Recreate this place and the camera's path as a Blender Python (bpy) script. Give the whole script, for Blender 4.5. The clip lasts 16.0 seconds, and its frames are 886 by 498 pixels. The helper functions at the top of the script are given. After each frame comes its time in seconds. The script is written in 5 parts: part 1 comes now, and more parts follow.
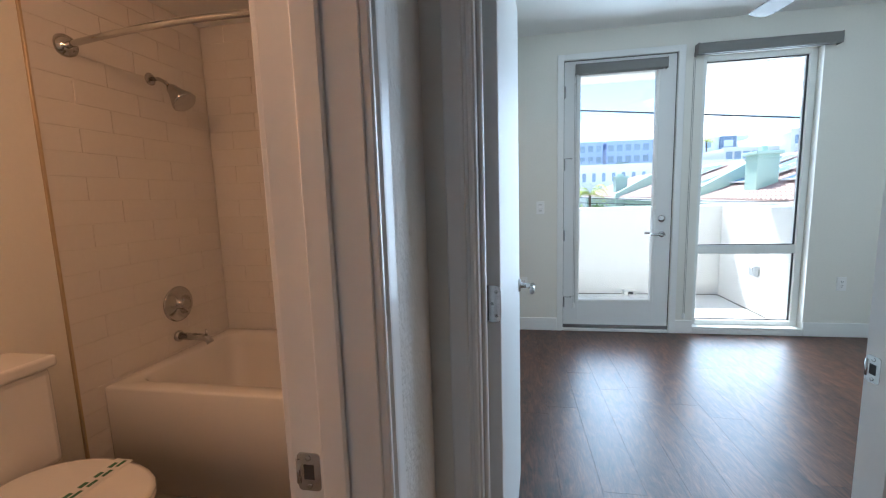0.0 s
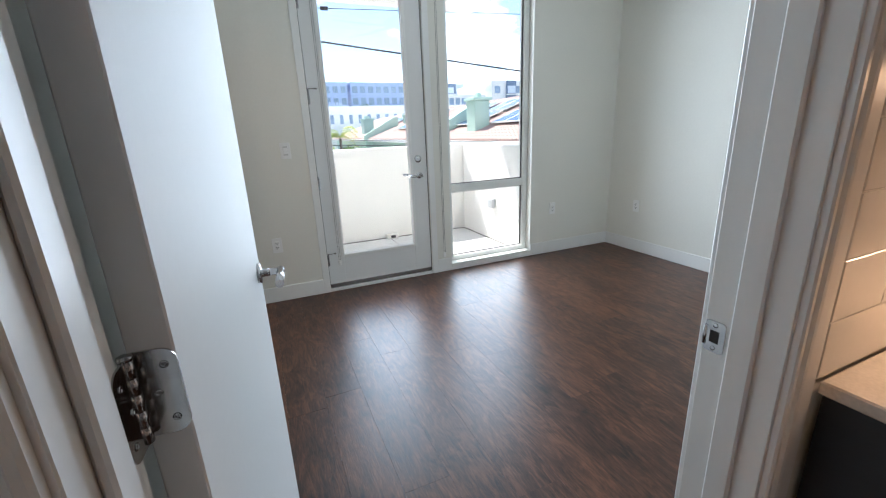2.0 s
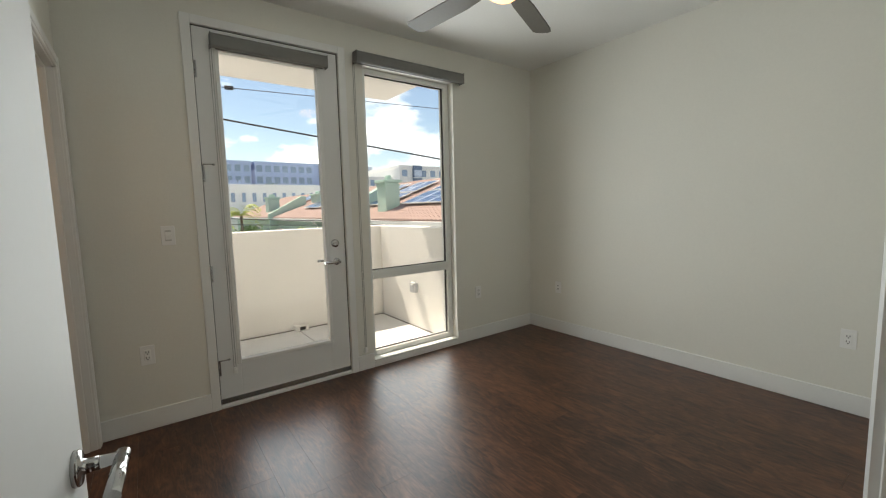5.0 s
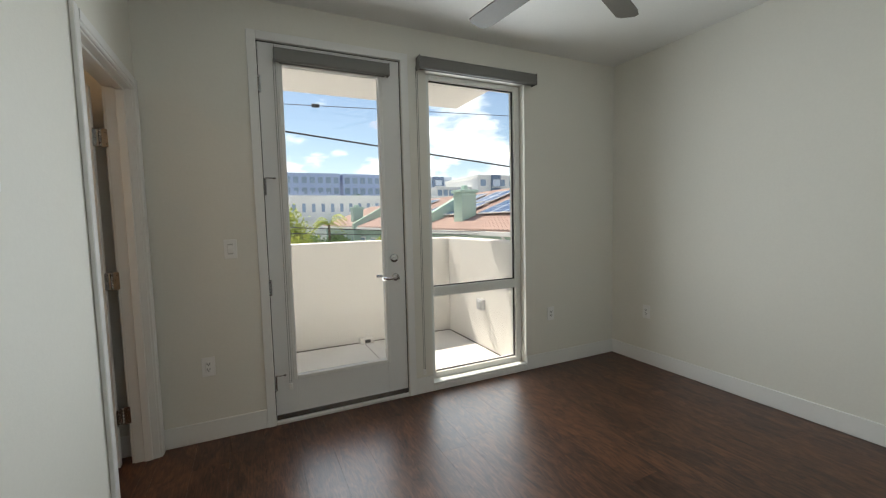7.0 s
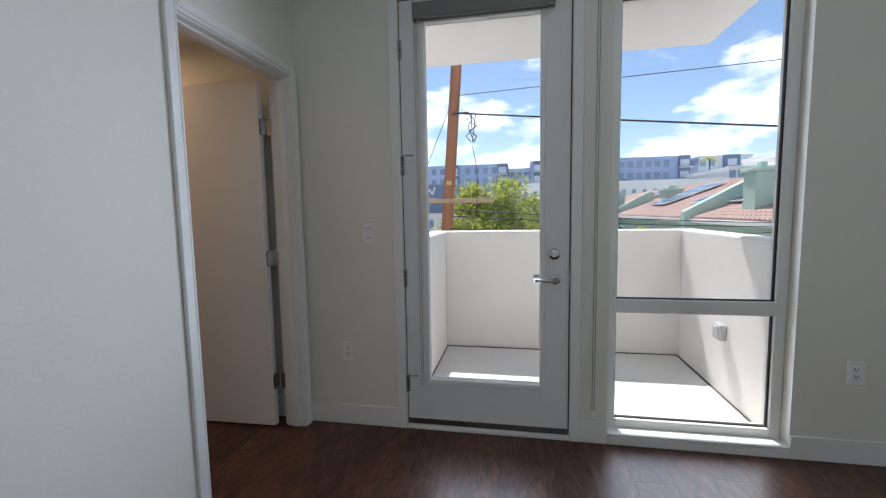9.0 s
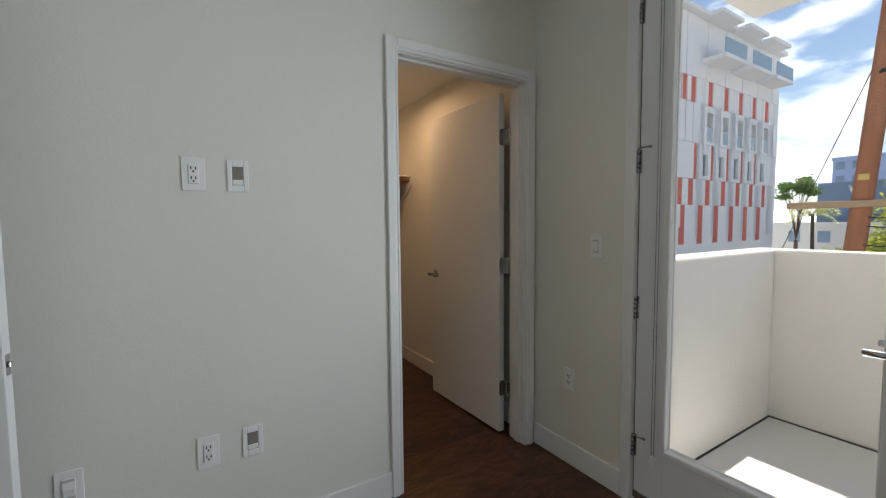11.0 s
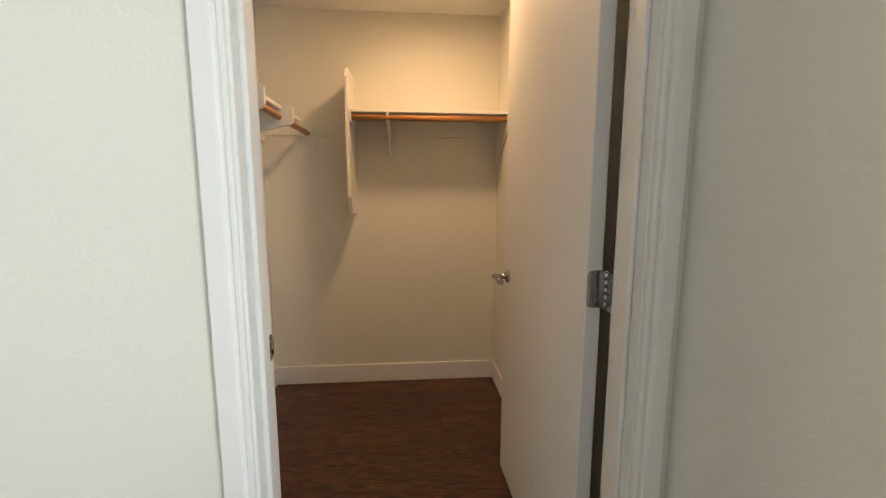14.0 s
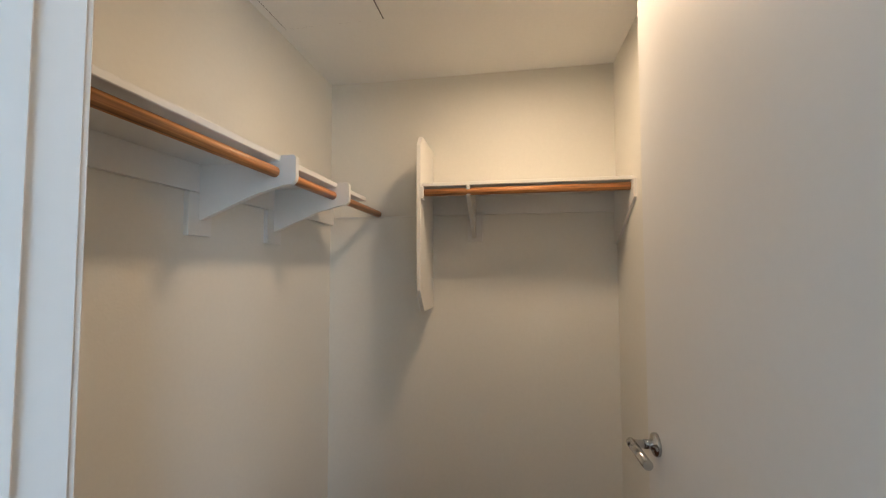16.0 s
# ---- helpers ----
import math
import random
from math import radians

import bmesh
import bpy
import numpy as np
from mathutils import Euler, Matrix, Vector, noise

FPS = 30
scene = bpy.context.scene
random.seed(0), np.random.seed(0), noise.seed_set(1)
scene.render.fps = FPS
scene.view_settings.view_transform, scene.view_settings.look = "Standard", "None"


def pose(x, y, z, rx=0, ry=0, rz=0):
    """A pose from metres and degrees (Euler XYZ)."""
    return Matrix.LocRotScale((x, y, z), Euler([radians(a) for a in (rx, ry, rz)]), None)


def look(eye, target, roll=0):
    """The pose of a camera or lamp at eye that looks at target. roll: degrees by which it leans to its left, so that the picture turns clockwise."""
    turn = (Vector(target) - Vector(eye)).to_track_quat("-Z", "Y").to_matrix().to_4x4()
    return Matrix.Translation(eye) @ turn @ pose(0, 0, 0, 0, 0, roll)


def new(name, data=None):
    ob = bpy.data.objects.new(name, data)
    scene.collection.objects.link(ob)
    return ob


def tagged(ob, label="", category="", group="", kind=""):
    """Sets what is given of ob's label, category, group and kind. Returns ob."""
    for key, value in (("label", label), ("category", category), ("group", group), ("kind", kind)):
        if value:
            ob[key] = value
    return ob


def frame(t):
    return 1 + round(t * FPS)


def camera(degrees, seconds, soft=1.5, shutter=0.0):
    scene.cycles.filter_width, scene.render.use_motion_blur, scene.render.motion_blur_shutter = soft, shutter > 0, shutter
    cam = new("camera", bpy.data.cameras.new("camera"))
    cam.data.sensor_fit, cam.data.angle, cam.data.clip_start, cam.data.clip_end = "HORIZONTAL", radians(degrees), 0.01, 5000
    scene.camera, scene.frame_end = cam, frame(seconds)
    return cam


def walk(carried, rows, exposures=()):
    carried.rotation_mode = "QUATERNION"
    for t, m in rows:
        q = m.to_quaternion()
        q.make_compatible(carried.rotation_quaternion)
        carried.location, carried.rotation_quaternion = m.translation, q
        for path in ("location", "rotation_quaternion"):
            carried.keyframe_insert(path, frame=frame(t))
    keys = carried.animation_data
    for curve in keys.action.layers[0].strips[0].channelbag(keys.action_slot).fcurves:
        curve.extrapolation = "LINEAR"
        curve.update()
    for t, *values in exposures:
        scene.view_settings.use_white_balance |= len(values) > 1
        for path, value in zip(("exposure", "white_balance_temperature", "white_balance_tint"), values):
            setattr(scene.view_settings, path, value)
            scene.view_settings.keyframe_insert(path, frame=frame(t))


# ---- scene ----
cam = camera(94.9, 16.0, soft=1.2)
PATH = [
    (0, (0.071, -0.044, 1.295), (-0.268, 1.911, 1.041), -1.8),
    (0.5, (0.122, 0.087, 1.294), (0.146, 2.058, 0.956), -2.0),
    (1, (0.099, 0.253, 1.279), (0.438, 2.18, 0.864), -2.2),
    (1.5, (0.076, 0.392, 1.272), (0.653, 2.243, 0.78), -2.3),
    (2, (0.144, 0.512, 1.266), (0.901, 2.277, 0.708), -2.3),
    (2.5, (0.217, 0.648, 1.262), (1.101, 2.334, 0.65), -2.4),
    (3, (0.221, 0.775, 1.251), (1.204, 2.402, 0.629), -2.2),
    (3.5, (0.208, 0.856, 1.243), (1.277, 2.447, 0.671), -2.0),
    (4, (0.202, 0.874, 1.247), (1.349, 2.451, 0.802), -1.8),
    (4.5, (0.195, 0.867, 1.271), (1.398, 2.444, 1.012), -1.4),
    (7, (0.434, 1.034, 1.318), (1.289, 2.836, 1.171), -1.4),
    (7.5, (0.541, 1.228, 1.306), (1.188, 3.112, 1.129), -1.8),
    (8, (0.725, 1.369, 1.301), (1.136, 3.317, 1.107), -2.1),
    (8.5, (0.995, 1.449, 1.316), (1.048, 3.439, 1.116), -1.4),
    (9, (1.175, 1.58, 1.282), (0.815, 3.539, 1.101), -1.0),
    (9.5, (1.38, 1.705, 1.291), (0.555, 3.519, 1.129), -1.0),
    (10, (1.611, 1.796, 1.285), (0.379, 3.365, 1.142), -1.0),
    (12.5, (1.514, 2.917, 1.282), (-0.407, 3.442, 1.102), 0.2),
    (13, (1.253, 3.105, 1.292), (-0.692, 3.514, 1.073), 0.2),
    (13.5, (0.96, 3.205, 1.284), (-1.002, 3.503, 1.031), 0.3),
    (14, (0.67, 3.283, 1.261), (-1.303, 3.451, 0.986), 0.1),
    (14.5, (0.422, 3.33, 1.27), (-1.561, 3.361, 1.011), -0.4),
    (15, (0.219, 3.332, 1.272), (-1.77, 3.23, 1.099), -0.8),
    (15.5, (0.123, 3.349, 1.307), (-1.863, 3.114, 1.283), -0.6),
    (16, (0.087, 3.36, 1.332), (-1.883, 3.027, 1.43), -0.1),
]
EXPOSURES = [
    (0.0, 1.87, 5450, 6), (1.0, 1.92, 5650, 8), (2.0, 1.75, 6000, 10), (3.0, 1.42, 6900, 10), (3.5, 1.33, 7200, 10), (4.5, 1.05, 7400, 10), (7.0, 0.9, 7050, 10),
    (9.0, 0.8, 6150, 14), (10.0, 0.66, 6400, 13), (12.5, 0.85, 7000, 11), (13.0, 1.02, 7100, 11), (13.5, 1.32, 7200, 10), (14.0, 1.72, 7200, 10), (14.5, 1.85, 6700, 10),
    (15.0, 1.8, 6100, 10), (15.5, 2.0, 5900, 9), (16.0, 1.78, 5300, 4),
]
walk(cam, [(t, look(eye, target, roll)) for t, eye, target, roll in PATH], EXPOSURES)

# ---- light ----
SUN_FROM = Vector((-0.13, 0.595, 1.0)).normalized()
SUN_ELEVATION = math.asin(SUN_FROM.z)
SUN_ROTATION = math.atan2(SUN_FROM.x, SUN_FROM.y)


def build_world():
    world = bpy.data.worlds.new("sky")
    scene.world = world
    world.use_nodes = True
    nt = world.node_tree
    nt.nodes.clear()
    out = nt.nodes.new("ShaderNodeOutputWorld")
    sky = nt.nodes.new("ShaderNodeTexSky")
    sky.sky_type, sky.sun_disc = "NISHITA", False
    sky.sun_elevation, sky.sun_rotation = SUN_ELEVATION, SUN_ROTATION
    sky.altitude, sky.dust_density, sky.ozone_density = 20, 0.3, 0.9
    bg = nt.nodes.new("ShaderNodeBackground")
    bg.inputs[1].default_value = 0.088
    # broken cumulus, flattened towards the horizon
    coord = nt.nodes.new("ShaderNodeTexCoord")
    mp = nt.nodes.new("ShaderNodeMapping")
    mp.inputs["Scale"].default_value = (1.0, 1.0, 2.4)
    mp.inputs["Location"].default_value = (0.35, 0.1, 0.22)
    n1 = nt.nodes.new("ShaderNodeTexNoise")
    n1.inputs["Scale"].default_value, n1.inputs["Detail"].default_value, n1.inputs["Roughness"].default_value = 4.6, 10, 0.55
    ramp = nt.nodes.new("ShaderNodeValToRGB")
    ramp.color_ramp.elements[0].position, ramp.color_ramp.elements[1].position = 0.50, 0.63
    cloud = nt.nodes.new("ShaderNodeBackground")
    cloud.inputs[0].default_value, cloud.inputs[1].default_value = (0.96, 0.98, 1.0, 1), CLOUD
    mix = nt.nodes.new("ShaderNodeMixShader")
    n2 = nt.nodes.new("ShaderNodeTexNoise")
    n2.inputs["Scale"].default_value, n2.inputs["Detail"].default_value = 9.0, 6
    tone = nt.nodes.new("ShaderNodeValToRGB")
    tone.color_ramp.elements[0].position, tone.color_ramp.elements[0].color = 0.35, (0.52, 0.60, 0.70, 1)
    tone.color_ramp.elements[1].position, tone.color_ramp.elements[1].color = 0.60, (0.97, 0.98, 1.0, 1)
    ln = nt.links.new
    ln(mp.outputs[0], n2.inputs["Vector"]), ln(n2.outputs["Fac"], tone.inputs[0]), ln(tone.outputs[0], cloud.inputs[0])
    ln(coord.outputs["Generated"], mp.inputs[0])
    ln(mp.outputs[0], n1.inputs["Vector"])
    # more cloud low over the horizon, opening to blue higher up
    sep, bank, total = nt.nodes.new("ShaderNodeSeparateXYZ"), nt.nodes.new("ShaderNodeMapRange"), nt.nodes.new("ShaderNodeMath")
    bank.inputs["From Min"].default_value, bank.inputs["From Max"].default_value = 0.05, 0.42
    bank.inputs["To Min"].default_value, bank.inputs["To Max"].default_value = 0.085, -0.09
    ln(coord.outputs["Generated"], sep.inputs[0]), ln(sep.outputs["Z"], bank.inputs["Value"])
    ln(n1.outputs["Fac"], total.inputs[0]), ln(bank.outputs[0], total.inputs[1])
    ln(total.outputs[0], ramp.inputs[0])
    ln(sky.outputs[0], bg.inputs[0])
    ln(ramp.outputs[0], mix.inputs[0])
    ln(bg.outputs[0], mix.inputs[1])
    ln(cloud.outputs[0], mix.inputs[2])
    ln(mix.outputs[0], out.inputs[0])


CLOUD = 1.4
build_world()


def lamp(name, kind, at, power, colour, size=0.1, target=None, size_y=None, spread=180):
    data = bpy.data.lights.new(name, kind)
    data.energy, data.color = power, colour
    if kind == "AREA":
        data.size, data.spread = size, radians(spread)
        if size_y:
            data.shape, data.size_y = "RECTANGLE", size_y
    elif kind == "POINT":
        data.shadow_soft_size = size
    ob = new(name, data)
    ob.matrix_world = look(at, target) if target else pose(*at)
    return ob


sun = lamp("sun", "SUN", (0, 0, 30), 3.9, (1.0, 0.95, 0.88), target=tuple(Vector((0, 0, 30)) - SUN_FROM))
sun.data.angle = radians(0.53)
lamp("window_daylight", "AREA", (2.085, 3.902, 1.25), 10.0, (0.77, 0.89, 1.0), 0.78, (2.085, 0, 1.25), 2.24, 150)
lamp("door_daylight", "AREA", (0.985, 3.822, 1.3), 7.2, (0.77, 0.89, 1.0), 0.60, (0.985, 0, 1.3), 1.9, 145)
lamp("closet_lamp_light", "AREA", (-1.25, 3.40, 2.287), 2.8, (1.0, 0.62, 0.34), 0.17, (-1.25, 3.4, 0))
lamp("bath_lamp_light", "POINT", (-0.9, 0.3, 2.12), 4.2, (1.0, 0.46, 0.21), 0.08)
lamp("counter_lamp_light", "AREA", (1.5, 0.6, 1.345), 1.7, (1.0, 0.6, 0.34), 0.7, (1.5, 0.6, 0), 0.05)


# ---- materials ----
def mat(name, colour, rough=0.5, metal=0.0, spread=0.06, scale=3.0, fine=60.0, bump=0.0, bump_scale=200.0, stretch=None, per_object=0.0, coat=0.0, grime=0.06, depth=0.002, gloss=0.5):
    """A painted, stone or metal surface: colour varied at two scales, with grain and fine relief."""
    m = bpy.data.materials.new(name)
    m.use_nodes = True
    nt = m.node_tree
    b = nt.nodes["Principled BSDF"]
    b.inputs["Metallic"].default_value = metal
    b.inputs["Coat Weight"].default_value = coat
    b.inputs["Specular IOR Level"].default_value = gloss
    ln = nt.links.new
    tc = nt.nodes.new("ShaderNodeTexCoord")
    vec = tc.outputs["Object"]
    if stretch:
        mp = nt.nodes.new("ShaderNodeMapping")
        mp.inputs["Scale"].default_value = stretch
        ln(vec, mp.inputs[0])
        vec = mp.outputs[0]
    n1, n2 = nt.nodes.new("ShaderNodeTexNoise"), nt.nodes.new("ShaderNodeTexNoise")
    n1.inputs["Scale"].default_value, n1.inputs["Detail"].default_value = scale, 4
    n2.inputs["Scale"].default_value, n2.inputs["Detail"].default_value = fine, 3
    ln(vec, n1.inputs["Vector"]), ln(vec, n2.inputs["Vector"])
    add = nt.nodes.new("ShaderNodeMath")
    add.operation = "ADD"
    ln(n1.outputs["Fac"], add.inputs[0]), ln(n2.outputs["Fac"], add.inputs[1])
    fac = add.outputs[0]
    if per_object:
        info = nt.nodes.new("ShaderNodeObjectInfo")
        ma = nt.nodes.new("ShaderNodeMath")
        ma.operation = "MULTIPLY_ADD"
        ma.inputs[1].default_value = per_object
        ln(info.outputs["Random"], ma.inputs[0]), ln(fac, ma.inputs[2])
        fac = ma.outputs[0]
    mr = nt.nodes.new("ShaderNodeMapRange")
    mr.inputs["From Min"].default_value, mr.inputs["From Max"].default_value = 0.6, 1.4 + per_object
    mr.inputs["To Min"].default_value, mr.inputs["To Max"].default_value = 1 - spread, 1 + spread
    ln(fac, mr.inputs["Value"])
    mul = nt.nodes.new("ShaderNodeVectorMath")
    mul.operation = "SCALE"
    mul.inputs[0].default_value = colour[:3]
    ln(mr.outputs[0], mul.inputs["Scale"])
    ln(mul.outputs[0], b.inputs["Base Color"])
    rr = nt.nodes.new("ShaderNodeMapRange")
    rr.inputs["To Min"].default_value, rr.inputs["To Max"].default_value = max(0.02, rough * (1 - grime)), min(1, rough * (1 + grime))
    ln(n1.outputs["Fac"], rr.inputs["Value"])
    ln(rr.outputs[0], b.inputs["Roughness"])
    if bump:
        n3 = nt.nodes.new("ShaderNodeTexNoise")
        n3.inputs["Scale"].default_value, n3.inputs["Detail"].default_value = bump_scale, 2
        ln(vec, n3.inputs["Vector"])
        bp = nt.nodes.new("ShaderNodeBump")
        bp.inputs["Strength"].default_value, bp.inputs["Distance"].default_value = bump, depth
        ln(n3.outputs["Fac"], bp.inputs["Height"])
        ln(bp.outputs[0], b.inputs["Normal"])
    return m


def wood_floor():
    """Dark brown plank: streaked grain along y, darker knots, satin finish, tone varied from plank to plank."""
    m = bpy.data.materials.new("dark_wood_plank")
    m.use_nodes = True
    nt = m.node_tree
    b = nt.nodes["Principled BSDF"]
    ln = nt.links.new
    tc, info = nt.nodes.new("ShaderNodeTexCoord"), nt.nodes.new("ShaderNodeObjectInfo")
    shift = nt.nodes.new("ShaderNodeVectorMath")
    shift.operation = "SCALE"
    shift.inputs[0].default_value = (37.0, 71.0, 13.0)
    ln(info.outputs["Random"], shift.inputs["Scale"])
    add = nt.nodes.new("ShaderNodeVectorMath")
    ln(tc.outputs["Object"], add.inputs[0]), ln(shift.outputs[0], add.inputs[1])

    def noise_at(sx, sy, detail, rough=0.5, dist=0.0):
        mp = nt.nodes.new("ShaderNodeMapping")
        mp.inputs["Scale"].default_value = (sx, sy, 1)
        n = nt.nodes.new("ShaderNodeTexNoise")
        n.inputs["Scale"].default_value, n.inputs["Detail"].default_value = 1, detail
        n.inputs["Roughness"].default_value, n.inputs["Distortion"].default_value = rough, dist
        ln(add.outputs[0], mp.inputs[0]), ln(mp.outputs[0], n.inputs["Vector"])
        return n.outputs["Fac"]

    broad, grain, fine = noise_at(9, 3.4, 8, 0.68, 2.6), noise_at(52, 6.5, 6, 0.62, 1.6), noise_at(240, 22, 2)
    ramp = nt.nodes.new("ShaderNodeValToRGB")
    el = ramp.color_ramp.elements
    el[0].position, el[0].color = 0.34, (0.012, 0.005, 0.004, 1)
    el[1].position, el[1].color = 0.70, (0.175, 0.072, 0.036, 1)
    mid = el.new(0.5)
    mid.color = (0.066, 0.027, 0.015, 1)
    m1 = nt.nodes.new("ShaderNodeMath")
    m1.operation = "MULTIPLY_ADD"
    m1.inputs[1].default_value = 0.55
    ln(grain, m1.inputs[0])
    m2 = nt.nodes.new("ShaderNodeMath")
    m2.operation = "MULTIPLY_ADD"
    m2.inputs[1].default_value = 0.66
    ln(broad, m2.inputs[0])
    m3 = nt.nodes.new("ShaderNodeMath")
    m3.operation = "MULTIPLY_ADD"
    m3.inputs[1].default_value, m3.inputs[2].default_value = 0.09, -0.125
    ln(info.outputs["Random"], m3.inputs[0])
    ln(m3.outputs[0], m2.inputs[2])
    ln(m2.outputs[0], m1.inputs[2])
    ln(m1.outputs[0], ramp.inputs[0])
    ln(ramp.outputs[0], b.inputs["Base Color"])
    rr = nt.nodes.new("ShaderNodeMapRange")
    rr.inputs["To Min"].default_value, rr.inputs["To Max"].default_value = 0.27, 0.41
    ln(fine, rr.inputs["Value"]), ln(rr.outputs[0], b.inputs["Roughness"])
    mixh = nt.nodes.new("ShaderNodeMath")
    ln(grain, mixh.inputs[0]), ln(fine, mixh.inputs[1])
    bp = nt.nodes.new("ShaderNodeBump")
    bp.inputs["Strength"].default_value, bp.inputs["Distance"].default_value = 0.35, 0.0012
    ln(mixh.outputs[0], bp.inputs["Height"]), ln(bp.outputs[0], b.inputs["Normal"])
    return m


def glass_pane():
    """Clear window glass: see-through, with a mirror gloss that grows at a slant."""
    m = bpy.data.materials.new("window_glass")
    m.use_nodes = True
    nt = m.node_tree
    nt.nodes.clear()
    out, mix = nt.nodes.new("ShaderNodeOutputMaterial"), nt.nodes.new("ShaderNodeMixShader")
    tr, gl, fr = nt.nodes.new("ShaderNodeBsdfTransparent"), nt.nodes.new("ShaderNodeBsdfGlossy"), nt.nodes.new("ShaderNodeLayerWeight")
    tr.inputs[0].default_value = (0.955, 0.965, 0.96, 1)
    gl.inputs["Roughness"].default_value = 0.0
    fr.inputs[0].default_value = 0.5
    power, gain = nt.nodes.new("ShaderNodeMath"), nt.nodes.new("ShaderNodeMath")
    power.operation, gain.operation = "POWER", "MULTIPLY_ADD"
    power.inputs[1].default_value, gain.inputs[1].default_value, gain.inputs[2].default_value = 5.0, 0.9, 0.035
    ln = nt.links.new
    ln(fr.outputs["Facing"], power.inputs[0]), ln(power.outputs[0], gain.inputs[0])
    ln(gain.outputs[0], mix.inputs[0]), ln(tr.outputs[0], mix.inputs[1]), ln(gl.outputs[0], mix.inputs[2]), ln(mix.outputs[0], out.inputs[0])
    return m


def glow(name, colour, strength):
    m = bpy.data.materials.new(name)
    m.use_nodes = True
    b = m.node_tree.nodes["Principled BSDF"]
    b.inputs["Base Color"].default_value = (*colour, 1)
    b.inputs["Emission Color"].default_value = (*colour, 1)
    b.inputs["Emission Strength"].default_value = strength
    return m


WALL = mat("wall_paint", (0.78, 0.765, 0.70), 0.6, spread=0.02, scale=1.5, bump=0.25, bump_scale=130)
HALLWALL = mat("hall_wall_paint", (0.78, 0.77, 0.74), 0.6, spread=0.02, scale=1.5, bump=1.0, bump_scale=85, depth=0.0035)
CEIL = mat("ceiling_paint", (0.82, 0.82, 0.80), 0.7, spread=0.02, bump=0.2, bump_scale=120)
TRIM = mat("trim_paint", (0.82, 0.82, 0.80), 0.33, spread=0.015, grime=0.0)
DOORP = mat("door_paint", (0.79, 0.79, 0.78), 0.55, spread=0.012, bump=0.05, bump_scale=420, grime=0.04, gloss=0.2)
SHELF = mat("shelf_paint", (0.80, 0.79, 0.75), 0.4, spread=0.02, bump=0.05)
PLATE = mat("plate_plastic", (0.86, 0.855, 0.835), 0.3, spread=0.01)
SLOT = mat("dark_slot", (0.03, 0.03, 0.03), 0.6)
CHROME = mat("satin_chrome", (0.52, 0.52, 0.52), 0.12, 1.0, spread=0.05, scale=30)
STEEL = mat("hinge_steel", (0.42, 0.42, 0.42), 0.16, 1.0, spread=0.12, scale=40)
VINYL = mat("window_vinyl", (0.80, 0.81, 0.78), 0.35, spread=0.015)
SHADE = mat("shade_box", (0.19, 0.185, 0.175), 0.5, spread=0.04, scale=6)
GASKET = mat("black_gasket", (0.02, 0.02, 0.022), 0.6)
FLOOR = wood_floor()
SUBFLOOR = mat("plank_joint", (0.012, 0.008, 0.006), 0.8)
GLASS = glass_pane()
ROD = mat("oak_rod", (0.46, 0.20, 0.065), 0.35, spread=0.75, scale=9, fine=26, stretch=(0.12, 6, 6), bump=0.1)
ROD_ACROSS = mat("oak_rod_across", (0.46, 0.20, 0.065), 0.35, spread=0.75, scale=9, fine=26, stretch=(6, 0.12, 6), bump=0.1)
STUCCO = mat("white_stucco", (0.87, 0.84, 0.80), 0.85, spread=0.05, scale=1.2, bump=0.35, bump_scale=90)
CONCRETE = mat("balcony_coating", (0.74, 0.73, 0.71), 0.8, spread=0.10, scale=2.5, fine=30, bump=0.4, bump_scale=150)
TILE = mat("white_tile", (0.72, 0.70, 0.67), 0.14, spread=0.03, per_object=0.3)
GROUT = mat("grout", (0.68, 0.66, 0.62), 0.9)
ACRYLIC = mat("tub_acrylic", (0.78, 0.77, 0.75), 0.12, spread=0.01)
PORCELAIN = mat("porcelain", (0.80, 0.79, 0.77), 0.08, spread=0.01)
QUARTZ = mat("quartz_top", (0.66, 0.62, 0.57), 0.25, spread=0.12, scale=40, fine=160)
NAVY = mat("navy_cabinet", (0.022, 0.027, 0.035), 0.4, spread=0.1)
BLADE = mat("fan_blade", (0.10, 0.09, 0.075), 0.5, spread=0.1, scale=6)
BATHFLOOR = mat("bath_floor_tile", (0.33, 0.30, 0.27), 0.4, spread=0.1)


